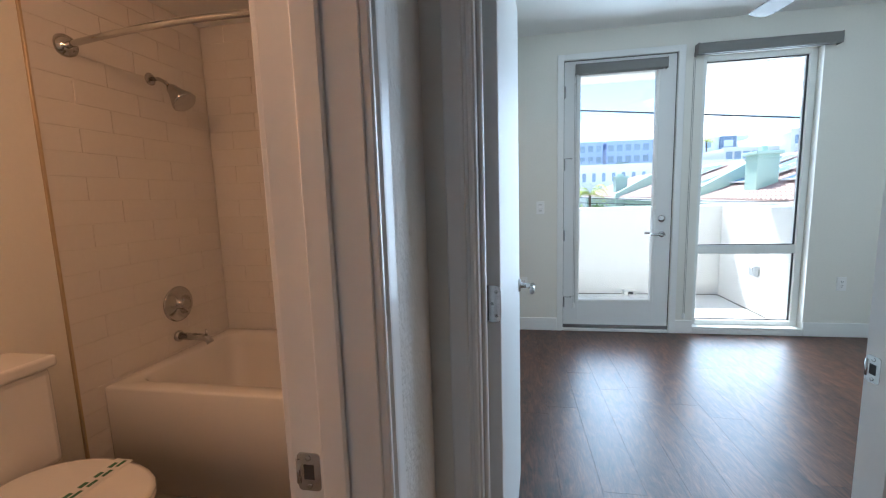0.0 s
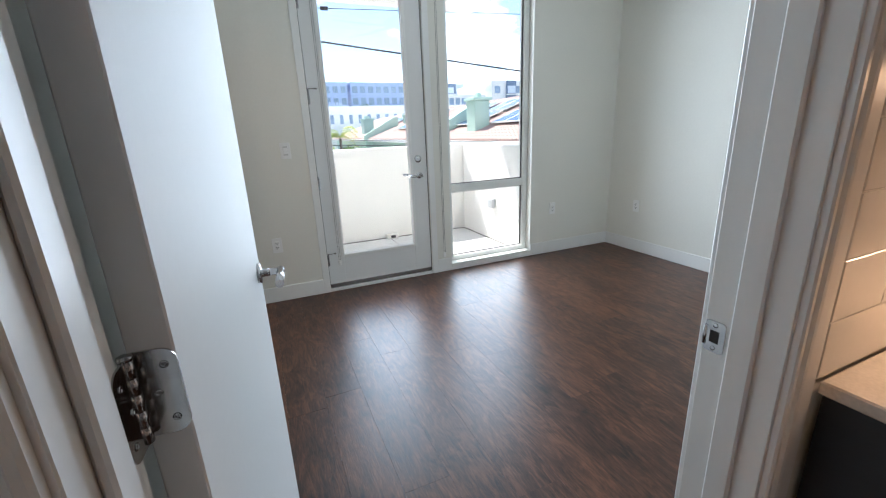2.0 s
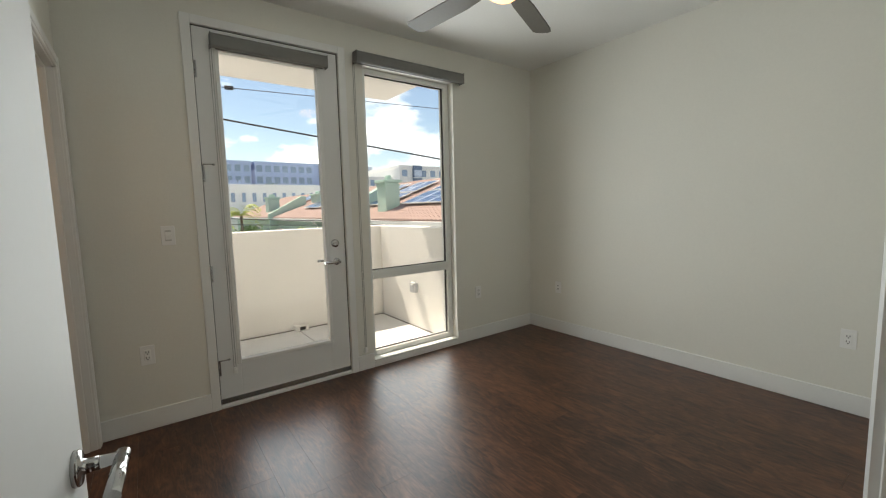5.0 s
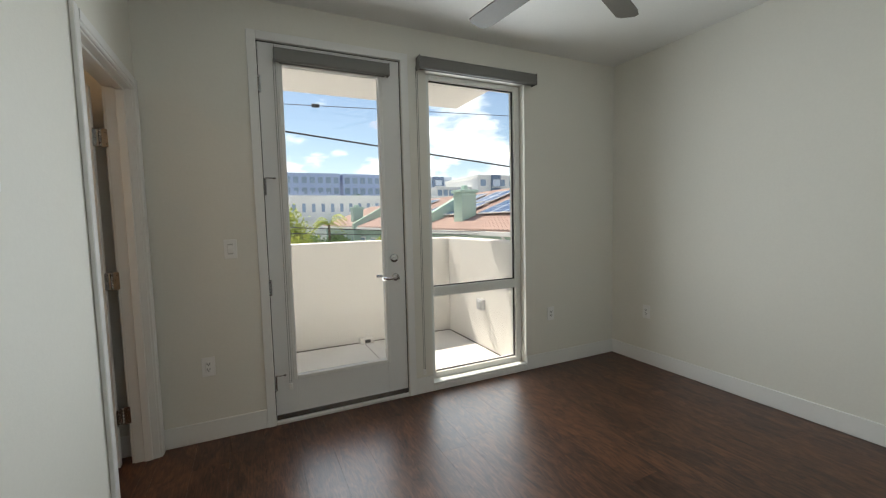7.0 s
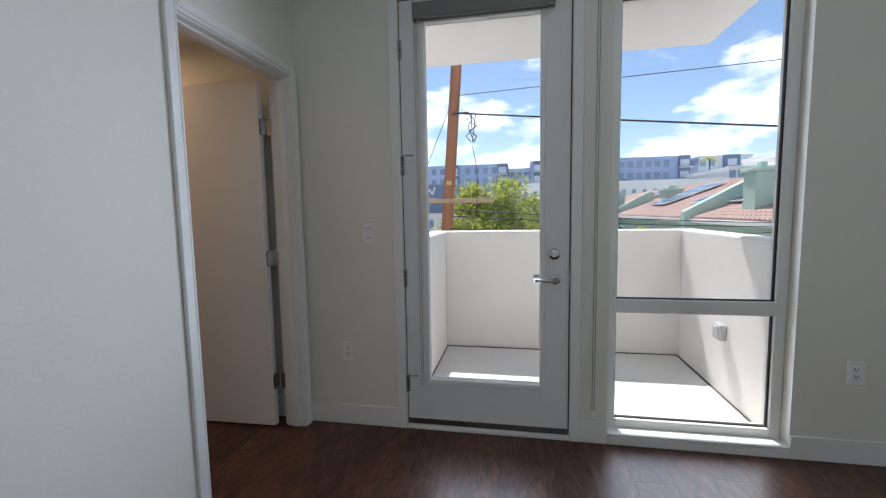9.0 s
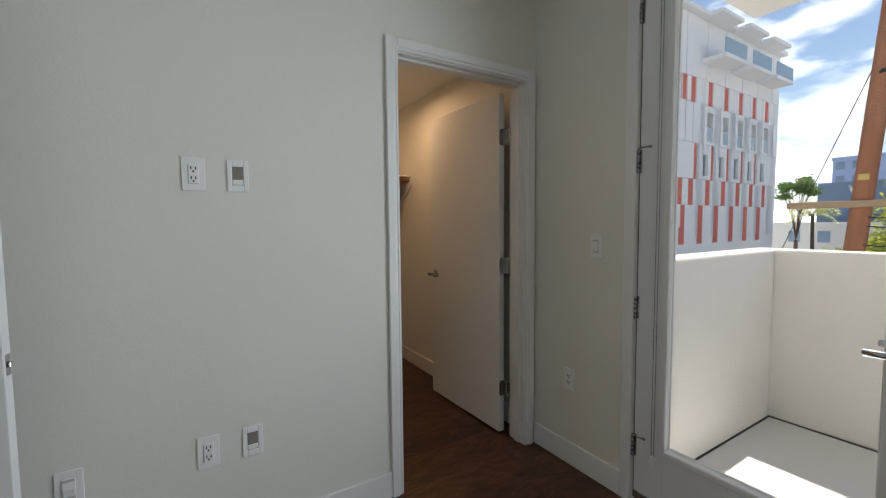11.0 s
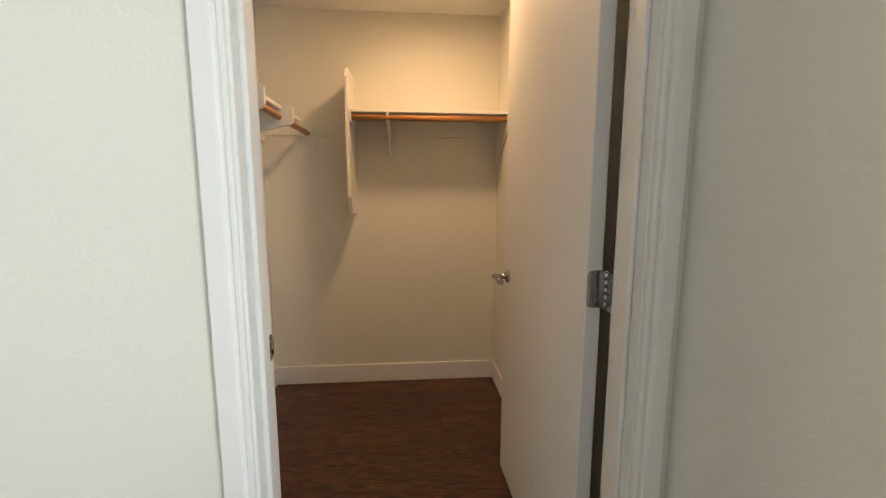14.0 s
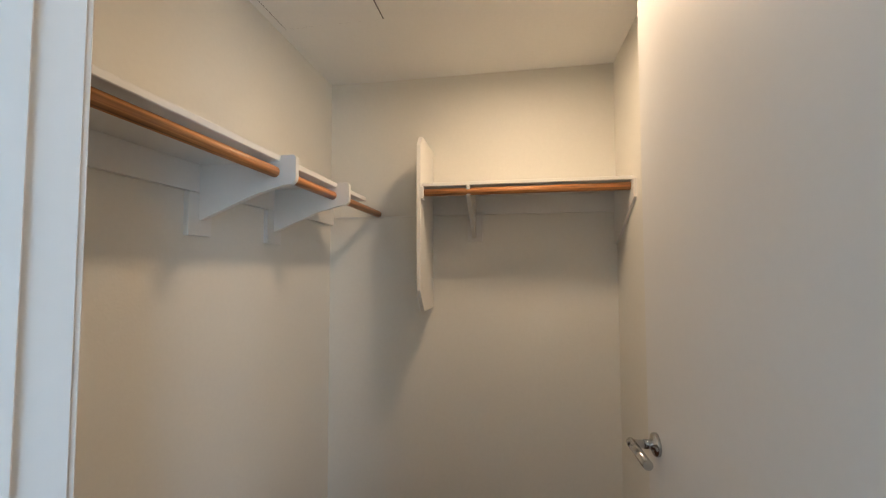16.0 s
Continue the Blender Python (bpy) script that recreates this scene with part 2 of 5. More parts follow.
# ---- mesh tools ----
class Build:
    """Collects boxes, tubes and plates in one mesh."""

    def __init__(self):
        self.bm = bmesh.new()

    def box(self, x0, y0, z0, x1, y1, z1, bevel=0.0, m=None, seg=1):
        made = bmesh.ops.create_cube(self.bm, size=1.0)["verts"]
        mid, size = ((x0 + x1) / 2, (y0 + y1) / 2, (z0 + z1) / 2), (x1 - x0, y1 - y0, z1 - z0)
        for v in made:
            v.co = Vector([c * s + o for c, s, o in zip(v.co, size, mid)])
        if bevel:
            edges = list({e for v in made for e in v.link_edges})
            made = list({v for f in bmesh.ops.bevel(self.bm, geom=edges, offset=bevel, segments=seg, affect="EDGES", profile=0.5)["faces"] for v in f.verts} | {v for v in made if v.is_valid})
        if m is not None:
            bmesh.ops.transform(self.bm, matrix=m, verts=made)
        return self

    def tube(self, points, r, seg=12, caps=True, r_end=None):
        """A round bar along points."""
        points = [Vector(p) for p in points]
        rings = []
        side = None
        for i, p in enumerate(points):
            d = (points[min(i + 1, len(points) - 1)] - points[max(i - 1, 0)]).normalized()
            if side is None:
                side = d.orthogonal().normalized()
            side = (side - d * side.dot(d)).normalized()
            up = d.cross(side)
            rad = r if r_end is None else r + (r_end - r) * i / (len(points) - 1)
            rings.append([self.bm.verts.new(p + rad * (math.cos(a) * side + math.sin(a) * up)) for a in (2 * math.pi * k / seg for k in range(seg))])
        for a, b in zip(rings, rings[1:]):
            for k in range(seg):
                self.bm.faces.new((a[k], a[(k + 1) % seg], b[(k + 1) % seg], b[k])).smooth = True
        if caps:
            self.bm.faces.new(rings[0][::-1]), self.bm.faces.new(rings[-1])
        return self

    def lathe(self, profile, base, axis, seg=24):
        """Rings of (radius, height) round an axis from base."""
        base, axis = Vector(base), Vector(axis).normalized()
        side = axis.orthogonal().normalized()
        up = axis.cross(side)
        rings = [[self.bm.verts.new(base + axis * h + max(r, 1e-4) * (math.cos(a) * side + math.sin(a) * up)) for a in (2 * math.pi * k / seg for k in range(seg))] for r, h in profile]
        for a, b in zip(rings, rings[1:]):
            for k in range(seg):
                self.bm.faces.new((a[k], a[(k + 1) % seg], b[(k + 1) % seg], b[k])).smooth = True
        self.bm.faces.new(rings[0][::-1]), self.bm.faces.new(rings[-1])
        return self

    def plate(self, outline, axis, a, b, bevel=0.0):
        """An outline of two coordinates, drawn out along an axis (0 x, 1 y, 2 z) from a to b."""
        def place(p, h):
            p = list(p)
            p.insert(axis, h)
            return self.bm.verts.new(p)
        low, high = [place(p, a) for p in outline], [place(p, b) for p in outline]
        n = len(outline)
        faces = [self.bm.faces.new(low[::-1]), self.bm.faces.new(high)]
        faces += [self.bm.faces.new((low[i], low[(i + 1) % n], high[(i + 1) % n], high[i])) for i in range(n)]
        if bevel:
            bmesh.ops.bevel(self.bm, geom=list({e for f in faces for e in f.edges}), offset=bevel, segments=1, affect="EDGES", profile=0.5)
        return self

    def loft(self, rings, smooth=True):
        """Skin over rings of points, closed at both ends."""
        vs = [[self.bm.verts.new(p) for p in ring] for ring in rings]
        for a, b in zip(vs, vs[1:]):
            for k in range(len(a)):
                self.bm.faces.new((a[k], a[(k + 1) % len(a)], b[(k + 1) % len(a)], b[k])).smooth = smooth
        self.bm.faces.new(vs[0][::-1]), self.bm.faces.new(vs[-1])
        return self

    def done(self, name, material, parent=None, m=None):
        bmesh.ops.recalc_face_normals(self.bm, faces=self.bm.faces)
        mesh = bpy.data.meshes.new(name)
        self.bm.to_mesh(mesh)
        self.bm.free()
        mesh.materials.append(material)
        ob = new(name, mesh)
        if parent:
            ob.parent = parent
        if m is not None:
            ob.matrix_basis = m
        return ob


def empty(name, label, category, group="", kind="", m=None):
    ob = new(name)
    ob.empty_display_size = 0.1
    if m is not None:
        ob.matrix_basis = m
    return tagged(ob, label, category, group, kind)


def rounded(w, h, r, n=4, cx=0.0, cy=0.0):
    """Outline of a rectangle with round corners."""
    pts = []
    for sx, sy, a0 in ((1, 1, 0), (-1, 1, 90), (-1, -1, 180), (1, -1, 270)):
        for i in range(n + 1):
            a = radians(a0 + 90 * i / n)
            pts.append((cx + sx * (w / 2 - r) + r * math.cos(a), cy + sy * (h / 2 - r) + r * math.sin(a)))
    return pts


# ---- structure: bedroom, closet, hall, bathroom ----
XW, XE, YS, YN, CEILING = -0.095, 3.555, 0.92, 3.835, 2.68
CX, CY0, CY1, CCEIL = -1.963, 2.40, 3.858, 2.335


def walls():
    b = Build()  # window wall
    b.box(-0.15, YN, -0.1, 0.53, 3.985, CEILING).box(0.53, YN, 2.44, 1.456, 3.985, CEILING).box(1.456, YN, -0.1, 1.655, 3.985, CEILING)
    b.box(1.655, YN, -0.1, 2.535, 3.985, 0.052).box(1.655, YN, 2.405, 2.535, 3.985, CEILING).box(2.535, YN, -0.1, XE + 0.12, 3.985, CEILING)
    b.box(0.53, YN, -0.1, 1.456, 3.985, -0.004)
    tagged(b.done("wall_north", WALL), "off-white painted wall with balcony door and tall window", "wall", kind="structure")
    b = Build().box(XE, 0.8, -0.1, XE + 0.12, YN, CEILING)
    tagged(b.done("wall_east", WALL), "plain off-white painted bedroom wall", "wall", kind="structure")
    b = Build()
    b.box(-0.21, 0.80, -0.1, -0.018, YS, CEILING).box(-0.018, 0.80, 2.058, 0.828, YS, CEILING).box(0.828, 0.80, -0.1, XE, YS, CEILING)
    tagged(b.done("wall_south", WALL), "off-white painted wall with the bedroom doorway", "wall", kind="structure")
    b = Build()
    b.box(-0.21, YS, -0.1, XW, 2.977, CEILING).box(-0.21, 2.977, 2.068, XW, 3.768, CEILING).box(-0.21, 3.768, -0.1, XW, YN, CEILING)
    tagged(b.done("wall_west", WALL), "off-white painted wall with the closet doorway", "wall", kind="structure")
    b = Build()
    b.box(CX - 0.12, CY0, -0.1, CX, CY1, CEILING).box(CX - 0.12, CY1, -0.1, -0.15, 3.985, CEILING).box(CX - 0.12, 2.24, -0.1, -0.21, CY0, CEILING)
    tagged(b.done("closet_wall", WALL), "off-white painted closet walls", "wall", kind="structure")
    b = Build()
    b.box(-0.24, 0.463, -0.1, -0.11, 0.80, CEILING).box(-0.24, -0.34, 2.058, -0.11, 0.463, CEILING).box(-0.24, -2.0, -0.1, -0.11, -0.34, CEILING)
    b.box(-0.23, -2.12, -0.1, 2.6, -2.0, CEILING).box(2.6, -2.12, -0.1, 2.72, 0.80, CEILING)
    tagged(b.done("hall_wall", HALLWALL), "off-white hall walls with orange-peel texture", "wall", kind="structure")
    b = Build()
    b.box(-1.87, -0.82, -0.1, -1.75, 2.24, 2.4).box(-1.75, -0.82, -0.1, -0.23, -0.70, 2.4)
    tagged(b.done("bath_wall", WALL), "painted bathroom walls", "wall", kind="structure")
    tagged(Build().box(-0.15, 0.80, CEILING, XE + 0.12, 3.985, CEILING + 0.15).done("ceiling", CEIL), "white painted bedroom ceiling", "ceiling", kind="structure")
    b = Build().box(CX - 0.12, CY0, CCEIL, -0.21, CY1, CCEIL + 0.1)
    b.box(-1.43, 2.44, CCEIL - 0.004, -0.92, 2.86, CCEIL)
    tagged(b.done("closet_ceiling", CEIL), "white closet ceiling with an access panel", "ceiling", kind="structure")
    tagged(Build().box(-1.43 - 0.004, 2.436, CCEIL - 0.0015, -0.916, 2.864, CCEIL - 0.0005).done("trim_access_gap", GASKET), "dark gap round the ceiling access panel", "gap", kind="structure")
    tagged(Build().box(-0.23, -2.12, CEILING, 2.72, 0.80, CEILING + 0.12).done("hall_ceiling", CEIL), "white hall ceiling", "ceiling", kind="structure")
    tagged(Build().box(-1.87, -0.82, 2.33, -0.21, 2.24, 2.45).done("bath_ceiling", CEIL), "white bathroom ceiling", "ceiling", kind="structure")
    tagged(Build().box(-1.87, -0.82, -0.1, -0.11, 2.24, -0.002).done("bath_floor", BATHFLOOR), "grey-brown bathroom floor", "floor", kind="structure")


walls()


def baseboards():
    b, h, t = Build(), 0.122, 0.013
    e = 0.003
    b.box(XW, YN - t, 0, 0.475, YN, h, e).box(1.512, YN - t, 0, 1.655, YN, h, e).box(2.535, YN - t, 0, XE, YN, h, e)
    b.box(1.655, YN - t, 0, 2.535, YN, 0.046, e)
    b.box(XE - t, YS, 0, XE, YN - t, h, e).box(0.90, YS, 0, XE - t, YS + t, h, e)
    b.box(XW, YS, 0, XW + t, 2.92, h, e)
    b.box(CX, CY0, 0, CX + t, CY1, h, e).box(CX + t, CY0, 0, -0.21, CY0 + t, h, e).box(CX + t, CY1 - t, 0, -0.21, CY1, h, e)
    b.box(-0.21 - t, CY0 + t, 0, -0.21, 2.90, h, e)
    b.box(-0.11, 0.512, 0, -0.11 + t, 0.78, h, e)
    tagged(b.done("baseboard", TRIM), "white painted flat baseboards along the walls", "baseboard", kind="structure")


baseboards()


def casing_profile(w=0.058):
    return [(0, 0), (0, 0.009), (0.003, 0.012), (0.009, 0.012), (0.012, 0.009), (0.017, 0.009), (0.020, 0.014), (0.026, 0.015), (w - 0.003, 0.015), (w, 0.012), (w, 0)]


def door_trim(name, axis, near, far, lo, hi, top, stop_side, label):
    """Jamb lining, stop and casings of a doorway through a wall that is crossed along axis (0: along x, 1: along y).
    near and far: the wall's faces; lo and hi: the clear opening; stop_side: range of the stop along the axis."""
    b = Build()

    def bx(a0, c0, z0, a1, c1, z1, bev=0.0015):
        if axis == 0:
            b.box(min(a0, a1), c0, z0, max(a0, a1), c1, z1, bev)
        else:
            b.box(c0, min(a0, a1), z0, c1, max(a0, a1), z1, bev)

    e = 0.002
    bx(near - e, lo - 0.018, 0, far + e, lo, top + 0.018)
    bx(near - e, hi, 0, far + e, hi + 0.018, top + 0.018)
    bx(near - e, lo, top, far + e, hi, top + 0.018)
    s0, s1 = stop_side
    bx(s0, lo, 0, s1, lo + 0.011, top, 0.003)
    bx(s0, hi - 0.011, 0, s1, hi, top, 0.003)
    bx(s0, lo + 0.011, top - 0.011, s1, hi - 0.011, top, 0.003)
    w = 0.058
    for face, out in ((near, -1), (far, 1)):
        for side, c in ((-1, lo - 0.006), (1, hi + 0.006)):
            outline = []
            for u, v in casing_profile(w):
                p = (face + out * (v + e), c + side * u)
                outline.append(p if axis == 0 else (p[1], p[0]))
            b.plate(outline, 2, 0, top + 0.006 + w)
        outline = [(face + out * (v + e), top + 0.006 + u) for u, v in casing_profile(w)]
        b.plate(outline, 1 - axis, lo - 0.006, hi + 0.006)
    return tagged(b.done(name, TRIM), label, "door frame", kind="structure")


door_trim("trim_bedroom_doorway", 1, 0.80, YS, 0.0, 0.81, 2.04, (0.835, 0.875), "white painted jamb and casing of the bedroom doorway")
door_trim("trim_closet_doorway", 0, -0.21, XW, 2.984, 3.751, 2.05, (-0.165, -0.125), "white painted jamb and casing of the closet doorway")
door_trim("trim_bath_doorway", 0, -0.24, -0.11, -0.322, 0.447, 2.04, (-0.192, -0.155), "white painted jamb and casing of the bathroom doorway")


# ---- doors ----
def lever_set(parent, at, out, along):
    """Round rose, stem and bent bar handle. out: way out of the door's face; along: way of the bar."""
    at, out, along = Vector(at), Vector(out), Vector(along)
    b = Build()
    b.lathe([(0.027, 0), (0.027, 0.006), (0.025, 0.009), (0.012, 0.0095), (0.0105, 0.02), (0.0105, 0.03)], at, out, 28)
    tip = at + out * 0.058
    b.tube([at + out * 0.008, at + out * 0.049, tip + along * 0.002, tip + along * 0.010 + out * 0.002], 0.0095, 14)
    b.tube([tip - along * 0.010, tip + along * 0.112], 0.0105, 18)
    return tagged(b.done("lever_handle", CHROME, parent), "polished chrome lever on a round rose")


def hinge(parent, at, leaf_dir, leaf_face, jamb_dir, jamb_face, bridge=0.0):
    """A butt hinge: knuckle at `at`, one plate on the door's edge and one on the jamb."""
    at = Vector(at)
    b = Build()
    for i in range(5):
        z0 = at.z - 0.045 + 0.018 * i
        b.tube([(at.x, at.y, z0), (at.x, at.y, z0 + 0.0178)], 0.0062, 12)
    b.lathe([(0.003, 0), (0.0068, 0.001), (0.0068, 0.004), (0.003, 0.006)], at + Vector((0, 0, 0.045)), (0, 0, 1), 12)
    start = at.copy()
    if bridge:
        b.box(at.x, at.y - 0.0016, at.z - 0.044, at.x + bridge + 0.001, at.y + 0.0016, at.z + 0.044)
    for d, f in ((Vector(leaf_dir), Vector(leaf_face)), (Vector(jamb_dir), Vector(jamb_face))):
        d, f = d.normalized(), f.normalized()
        at = start + (Vector((bridge, 0, 0)) if d == Vector(leaf_dir).normalized() else Vector((0, 0, 0)))
        outline = [(0.0, -0.047), (0.024, -0.047)] + [(0.024 + 0.014 * math.sin(a), -0.033 - 0.014 * math.cos(a)) for a in (0.4, 0.8, 1.2, 1.57)]
        outline = outline + [(u, -v) for u, v in outline[::-1]]
        low = [b.bm.verts.new(at + d * u + Vector((0, 0, v)) - f * 0.001) for u, v in outline]
        high = [b.bm.verts.new(at + d * u + Vector((0, 0, v)) + f * 0.0016) for u, v in outline]
        n = len(outline)
        b.bm.faces.new(low), b.bm.faces.new(high[::-1])
        for i in range(n):
            b.bm.faces.new((low[i], low[(i + 1) % n], high[(i + 1) % n], high[i]))
        for u, v in ((0.026, 0.03), (0.016, 0.0), (0.026, -0.03)):
            b.lathe([(0.0040, 0.0016), (0.0040, 0.0024), (0.0022, 0.0024), (0.0018, 0.0012)], at + d * u + Vector((0, 0, v)), f, 10)
    return tagged(b.done("hinge", STEEL, parent), "brushed steel butt hinge with screws")


def interior_door(name, label, pivot, heading, side, width, height, back_lever=True):
    """A flush door. heading: degrees from +x of the leaf; side: +1 when the body lies to the left of the heading."""
    root = empty(name, label, "door", m=pose(pivot[0], pivot[1], 0, 0, 0, heading))
    th = 0.040
    y0, y1 = (0, th) if side > 0 else (-th, 0)
    Build().box(0.0, y0, 0.012, width, y1, height, 0.002).done("leaf", DOORP, root)
    zl, xl = 0.915, width - 0.062
    out = -1 if side > 0 else 1
    lever_set(root, (xl, 0, zl), (0, out, 0), (-1, 0, 0))
    if back_lever:
        lever_set(root, (xl, out * -th, zl), (0, -out, 0), (-1, 0, 0))
    Build().plate(rounded(0.026, 0.057, 0.004, cx=(y0 + y1) / 2, cy=zl), 0, width - 0.001, width + 0.0015).box(width, (y0 + y1) / 2 - 0.006, zl - 0.008, width + 0.008, (y0 + y1) / 2 + 0.006, zl + 0.008, 0.002).done("latch", CHROME, root)
    return root, th


ENTRY_HEADING = 85.8
entry, TH = interior_door("door_1", "white flush bedroom door standing open, chrome lever", (0.040, 0.947), ENTRY_HEADING, 1, 0.785, 2.028)
for z in (0.28, 1.028, 1.785):
    hinge(entry, (-0.012, 0.037, z), (0, -1, 0), (-1, 0, 0), (-1, 0, 0), (0, -1, 0), 0.011)
CLOSET_HEADING = 181.4
closet_door, TH = interior_door("door_2", "white flush closet door standing open, chrome lever", (-0.266, 3.713), CLOSET_HEADING, -1, 0.765, 2.04)
for z in (0.28, 1.028, 1.785):
    hinge(closet_door, (-0.022, -0.040, z), (0, 1, 0), (-1, 0, 0), (-1, 0, 0), (0, 1, 0), 0.023)


def strike(name, at, out, across, label):
    """Latch plate with its hole, let into a jamb."""
    at, out, across = Vector(at), Vector(out), Vector(across)
    root = empty(name, label, "strike plate")
    b = Build()
    lip = across * 0.020
    pts = rounded(0.034, 0.057, 0.006)
    low, high = [], []
    for u, v in pts:
        low.append(b.bm.verts.new(at + across * u + Vector((0, 0, v)) - out * 0.001))
        high.append(b.bm.verts.new(at + across * u + Vector((0, 0, v)) + out * 0.0018))
    n = len(pts)
    b.bm.faces.new(low[::-1]), b.bm.faces.new(high)
    for i in range(n):
        b.bm.faces.new((low[i], low[(i + 1) % n], high[(i + 1) % n], high[i]))
    b.tube([at + lip * 0.8 - Vector((0, 0, 0.018)), at + lip * 0.8 + Vector((0, 0, 0.018))], 0.004, 10)
    for dz in (0.021, -0.021):
        b.lathe([(0.004, 0.0018), (0.004, 0.0026), (0.002, 0.0026)], at + Vector((0, 0, dz)), out, 12)
    b.done("plate", CHROME, root)
    b = Build()
    s = [0.0075 if across[i] else (0.0006 if abs(out[i]) > 0.5 else 0.011) for i in range(3)]
    c = at + out * 0.0018
    b.box(c.x - s[0], c.y - s[1], c.z - s[2], c.x + s[0], c.y + s[1], c.z + s[2])
    b.done("latch_hole", SLOT, root)
    return root


strike("strike_plate", (0.81, 0.902, 0.91), (-1, 0, 0), (0, 1, 0), "chrome strike plate on the white bedroom door jamb")
strike("strike_plate", (-0.188, 2.984, 0.93), (0, 1, 0), (-1, 0, 0), "chrome strike plate on the white closet door jamb")
strike("strike_plate", (-0.216, 0.447, 0.915), (0, -1, 0), (-1, 0, 0), "chrome strike plate on the white bathroom door jamb")


def balcony_door():
    root = empty("door_3", "white glazed balcony door, closed, with grey shade box and chrome lever", "door")
    y0, y1 = 3.842, 3.887
    x0, x1, z0, z1 = 0.534, 1.450, 0.030, 2.434
    gx0, gx1, gz0, gz1 = 0.669, 1.300, 0.301, 2.312
    b = Build()
    b.box(x0, y0, z0, gx0, y1, z1, 0.002).box(gx1, y0, z0, x1, y1, z1, 0.002)
    b.box(gx0, y0, z0, gx1, y1, gz0, 0.0015).box(gx0, y0, gz1, gx1, y1, z1, 0.0015)
    b.done("leaf", DOORP, root)
    b = Build()
    for a0, c0, a1, c1 in ((gx0 - 0.022, gz0 - 0.022, gx0 + 0.004, gz1 + 0.022), (gx1 - 0.004, gz0 - 0.022, gx1 + 0.022, gz1 + 0.022), (gx0 + 0.004, gz0 - 0.022, gx1 - 0.004, gz0 + 0.004), (gx0 + 0.004, gz1 - 0.004, gx1 - 0.004, gz1 + 0.022)):
        b.box(a0, y0 - 0.006, c0, a1, y0 + 0.012, c1, 0.004)
        b.box(a0, y1 - 0.01, c0, a1, y1 + 0.006, c1, 0.004)
    b.done("glazing_bead", TRIM, root)
    pane = Build().box(gx0 - 0.01, 3.862, gz0 - 0.01, gx1 + 0.01, 3.866, gz1 + 0.01).done("pane", GLASS, root)
    pane.visible_shadow = False
    b = Build().box(x0, y0 - 0.006, 0.028, x1, y0 + 0.002, 0.062, 0.001)
    tagged(b.done("door_sweep", STEEL, root), "grey metal door sweep")
    lever_set(root, (1.377, y0, 0.906), (0, -1, 0), (-1, 0, 0))
    lever_set(root, (1.377, y1, 0.906), (0, 1, 0), (-1, 0, 0))
    b = Build().lathe([(0.031, 0), (0.031, 0.008), (0.028, 0.012), (0.012, 0.0125)], (1.371, y0, 1.045), (0, -1, 0), 28)
    b.box(1.355, y0 - 0.026, 1.040, 1.387, y0 - 0.012, 1.050, 0.003)
    tagged(b.done("deadbolt", CHROME, root), "chrome deadbolt thumb turn")
    Build().lathe([(0.0045, 0), (0.0045, 0.0012)], (1.371, y0 - 0.0125, 1.045), (0, -1, 0), 8).done("keyhole", SLOT, root)
    b = Build()
    for zc in (2.178, 1.545, 0.905, 0.275):
        for i in range(5):
            zz = zc - 0.05 + 0.02 * i
            b.tube([(0.532, 3.831, zz + 0.0007), (0.532, 3.831, zz + 0.0193)], 0.0068, 10)
        b.box(0.534, 3.838, zc - 0.05, 0.546, 3.8425, zc + 0.05)
    for zc in (1.60, 0.33):
        b.tube([(0.532, 3.831, zc - 0.01), (0.540, 3.822, zc), (0.565, 3.812, zc), (0.590, 3.816, zc)], 0.0035, 8)
        b.lathe([(0.006, 0), (0.007, 0.008), (0.004, 0.012)], (0.590, 3.816, zc), (0.9, 0.3, 0), 10)
    tagged(b.done("hinge", STEEL, root), "steel hinges with door stop pins")
    b = Build().box(1.4505, 3.836, 0.86, 1.455, 3.845, 0.95, 0.0005)
    b.done("latch_face", STEEL, root)
    return root


balcony_door()


def balcony_door_frame():
    b = Build()
    y, t = YN - 0.0145, 0.0135
    b.box(0.475, y, 0, 0.528, y + t, 2.492, 0.002).box(1.458, y, 0, 1.512, y + t, 2.492, 0.002).box(0.528, y, 2.440, 1.458, y + t, 2.492, 0.002)
    b.box(0.5305, YN + 0.053, 0, 0.545, 3.98, 2.438).box(1.4405, YN + 0.053, 0, 1.4555, 3.98, 2.438).box(0.545, YN + 0.053, 2.42, 1.4405, 3.98, 2.438)
    tagged(b.done("trim_balcony_door", TRIM), "white flat casing round the balcony door", "door frame", kind="structure")
    b = Build().box(0.531, YN - 0.012, 0.0, 1.455, 3.985, 0.020, 0.003).box(0.531, YN + 0.006, 0.02, 1.455, YN + 0.05, 0.027, 0.002)
    tagged(b.done("threshold", TRIM), "pale sill under the balcony door", "threshold", kind="structure")
    b = Build().box(0.5286, YN + 0.010, 0.02, 0.5336, YN + 0.052, 2.44).box(1.4504, YN + 0.010, 0.02, 1.4575, YN + 0.052, 2.44).box(0.5336, YN + 0.010, 2.4345, 1.4504, YN + 0.052, 2.44)
    tagged(b.done("trim_weatherstrip", GASKET), "black weatherstrip round the balcony door", "weatherstrip", kind="structure")


balcony_door_frame()


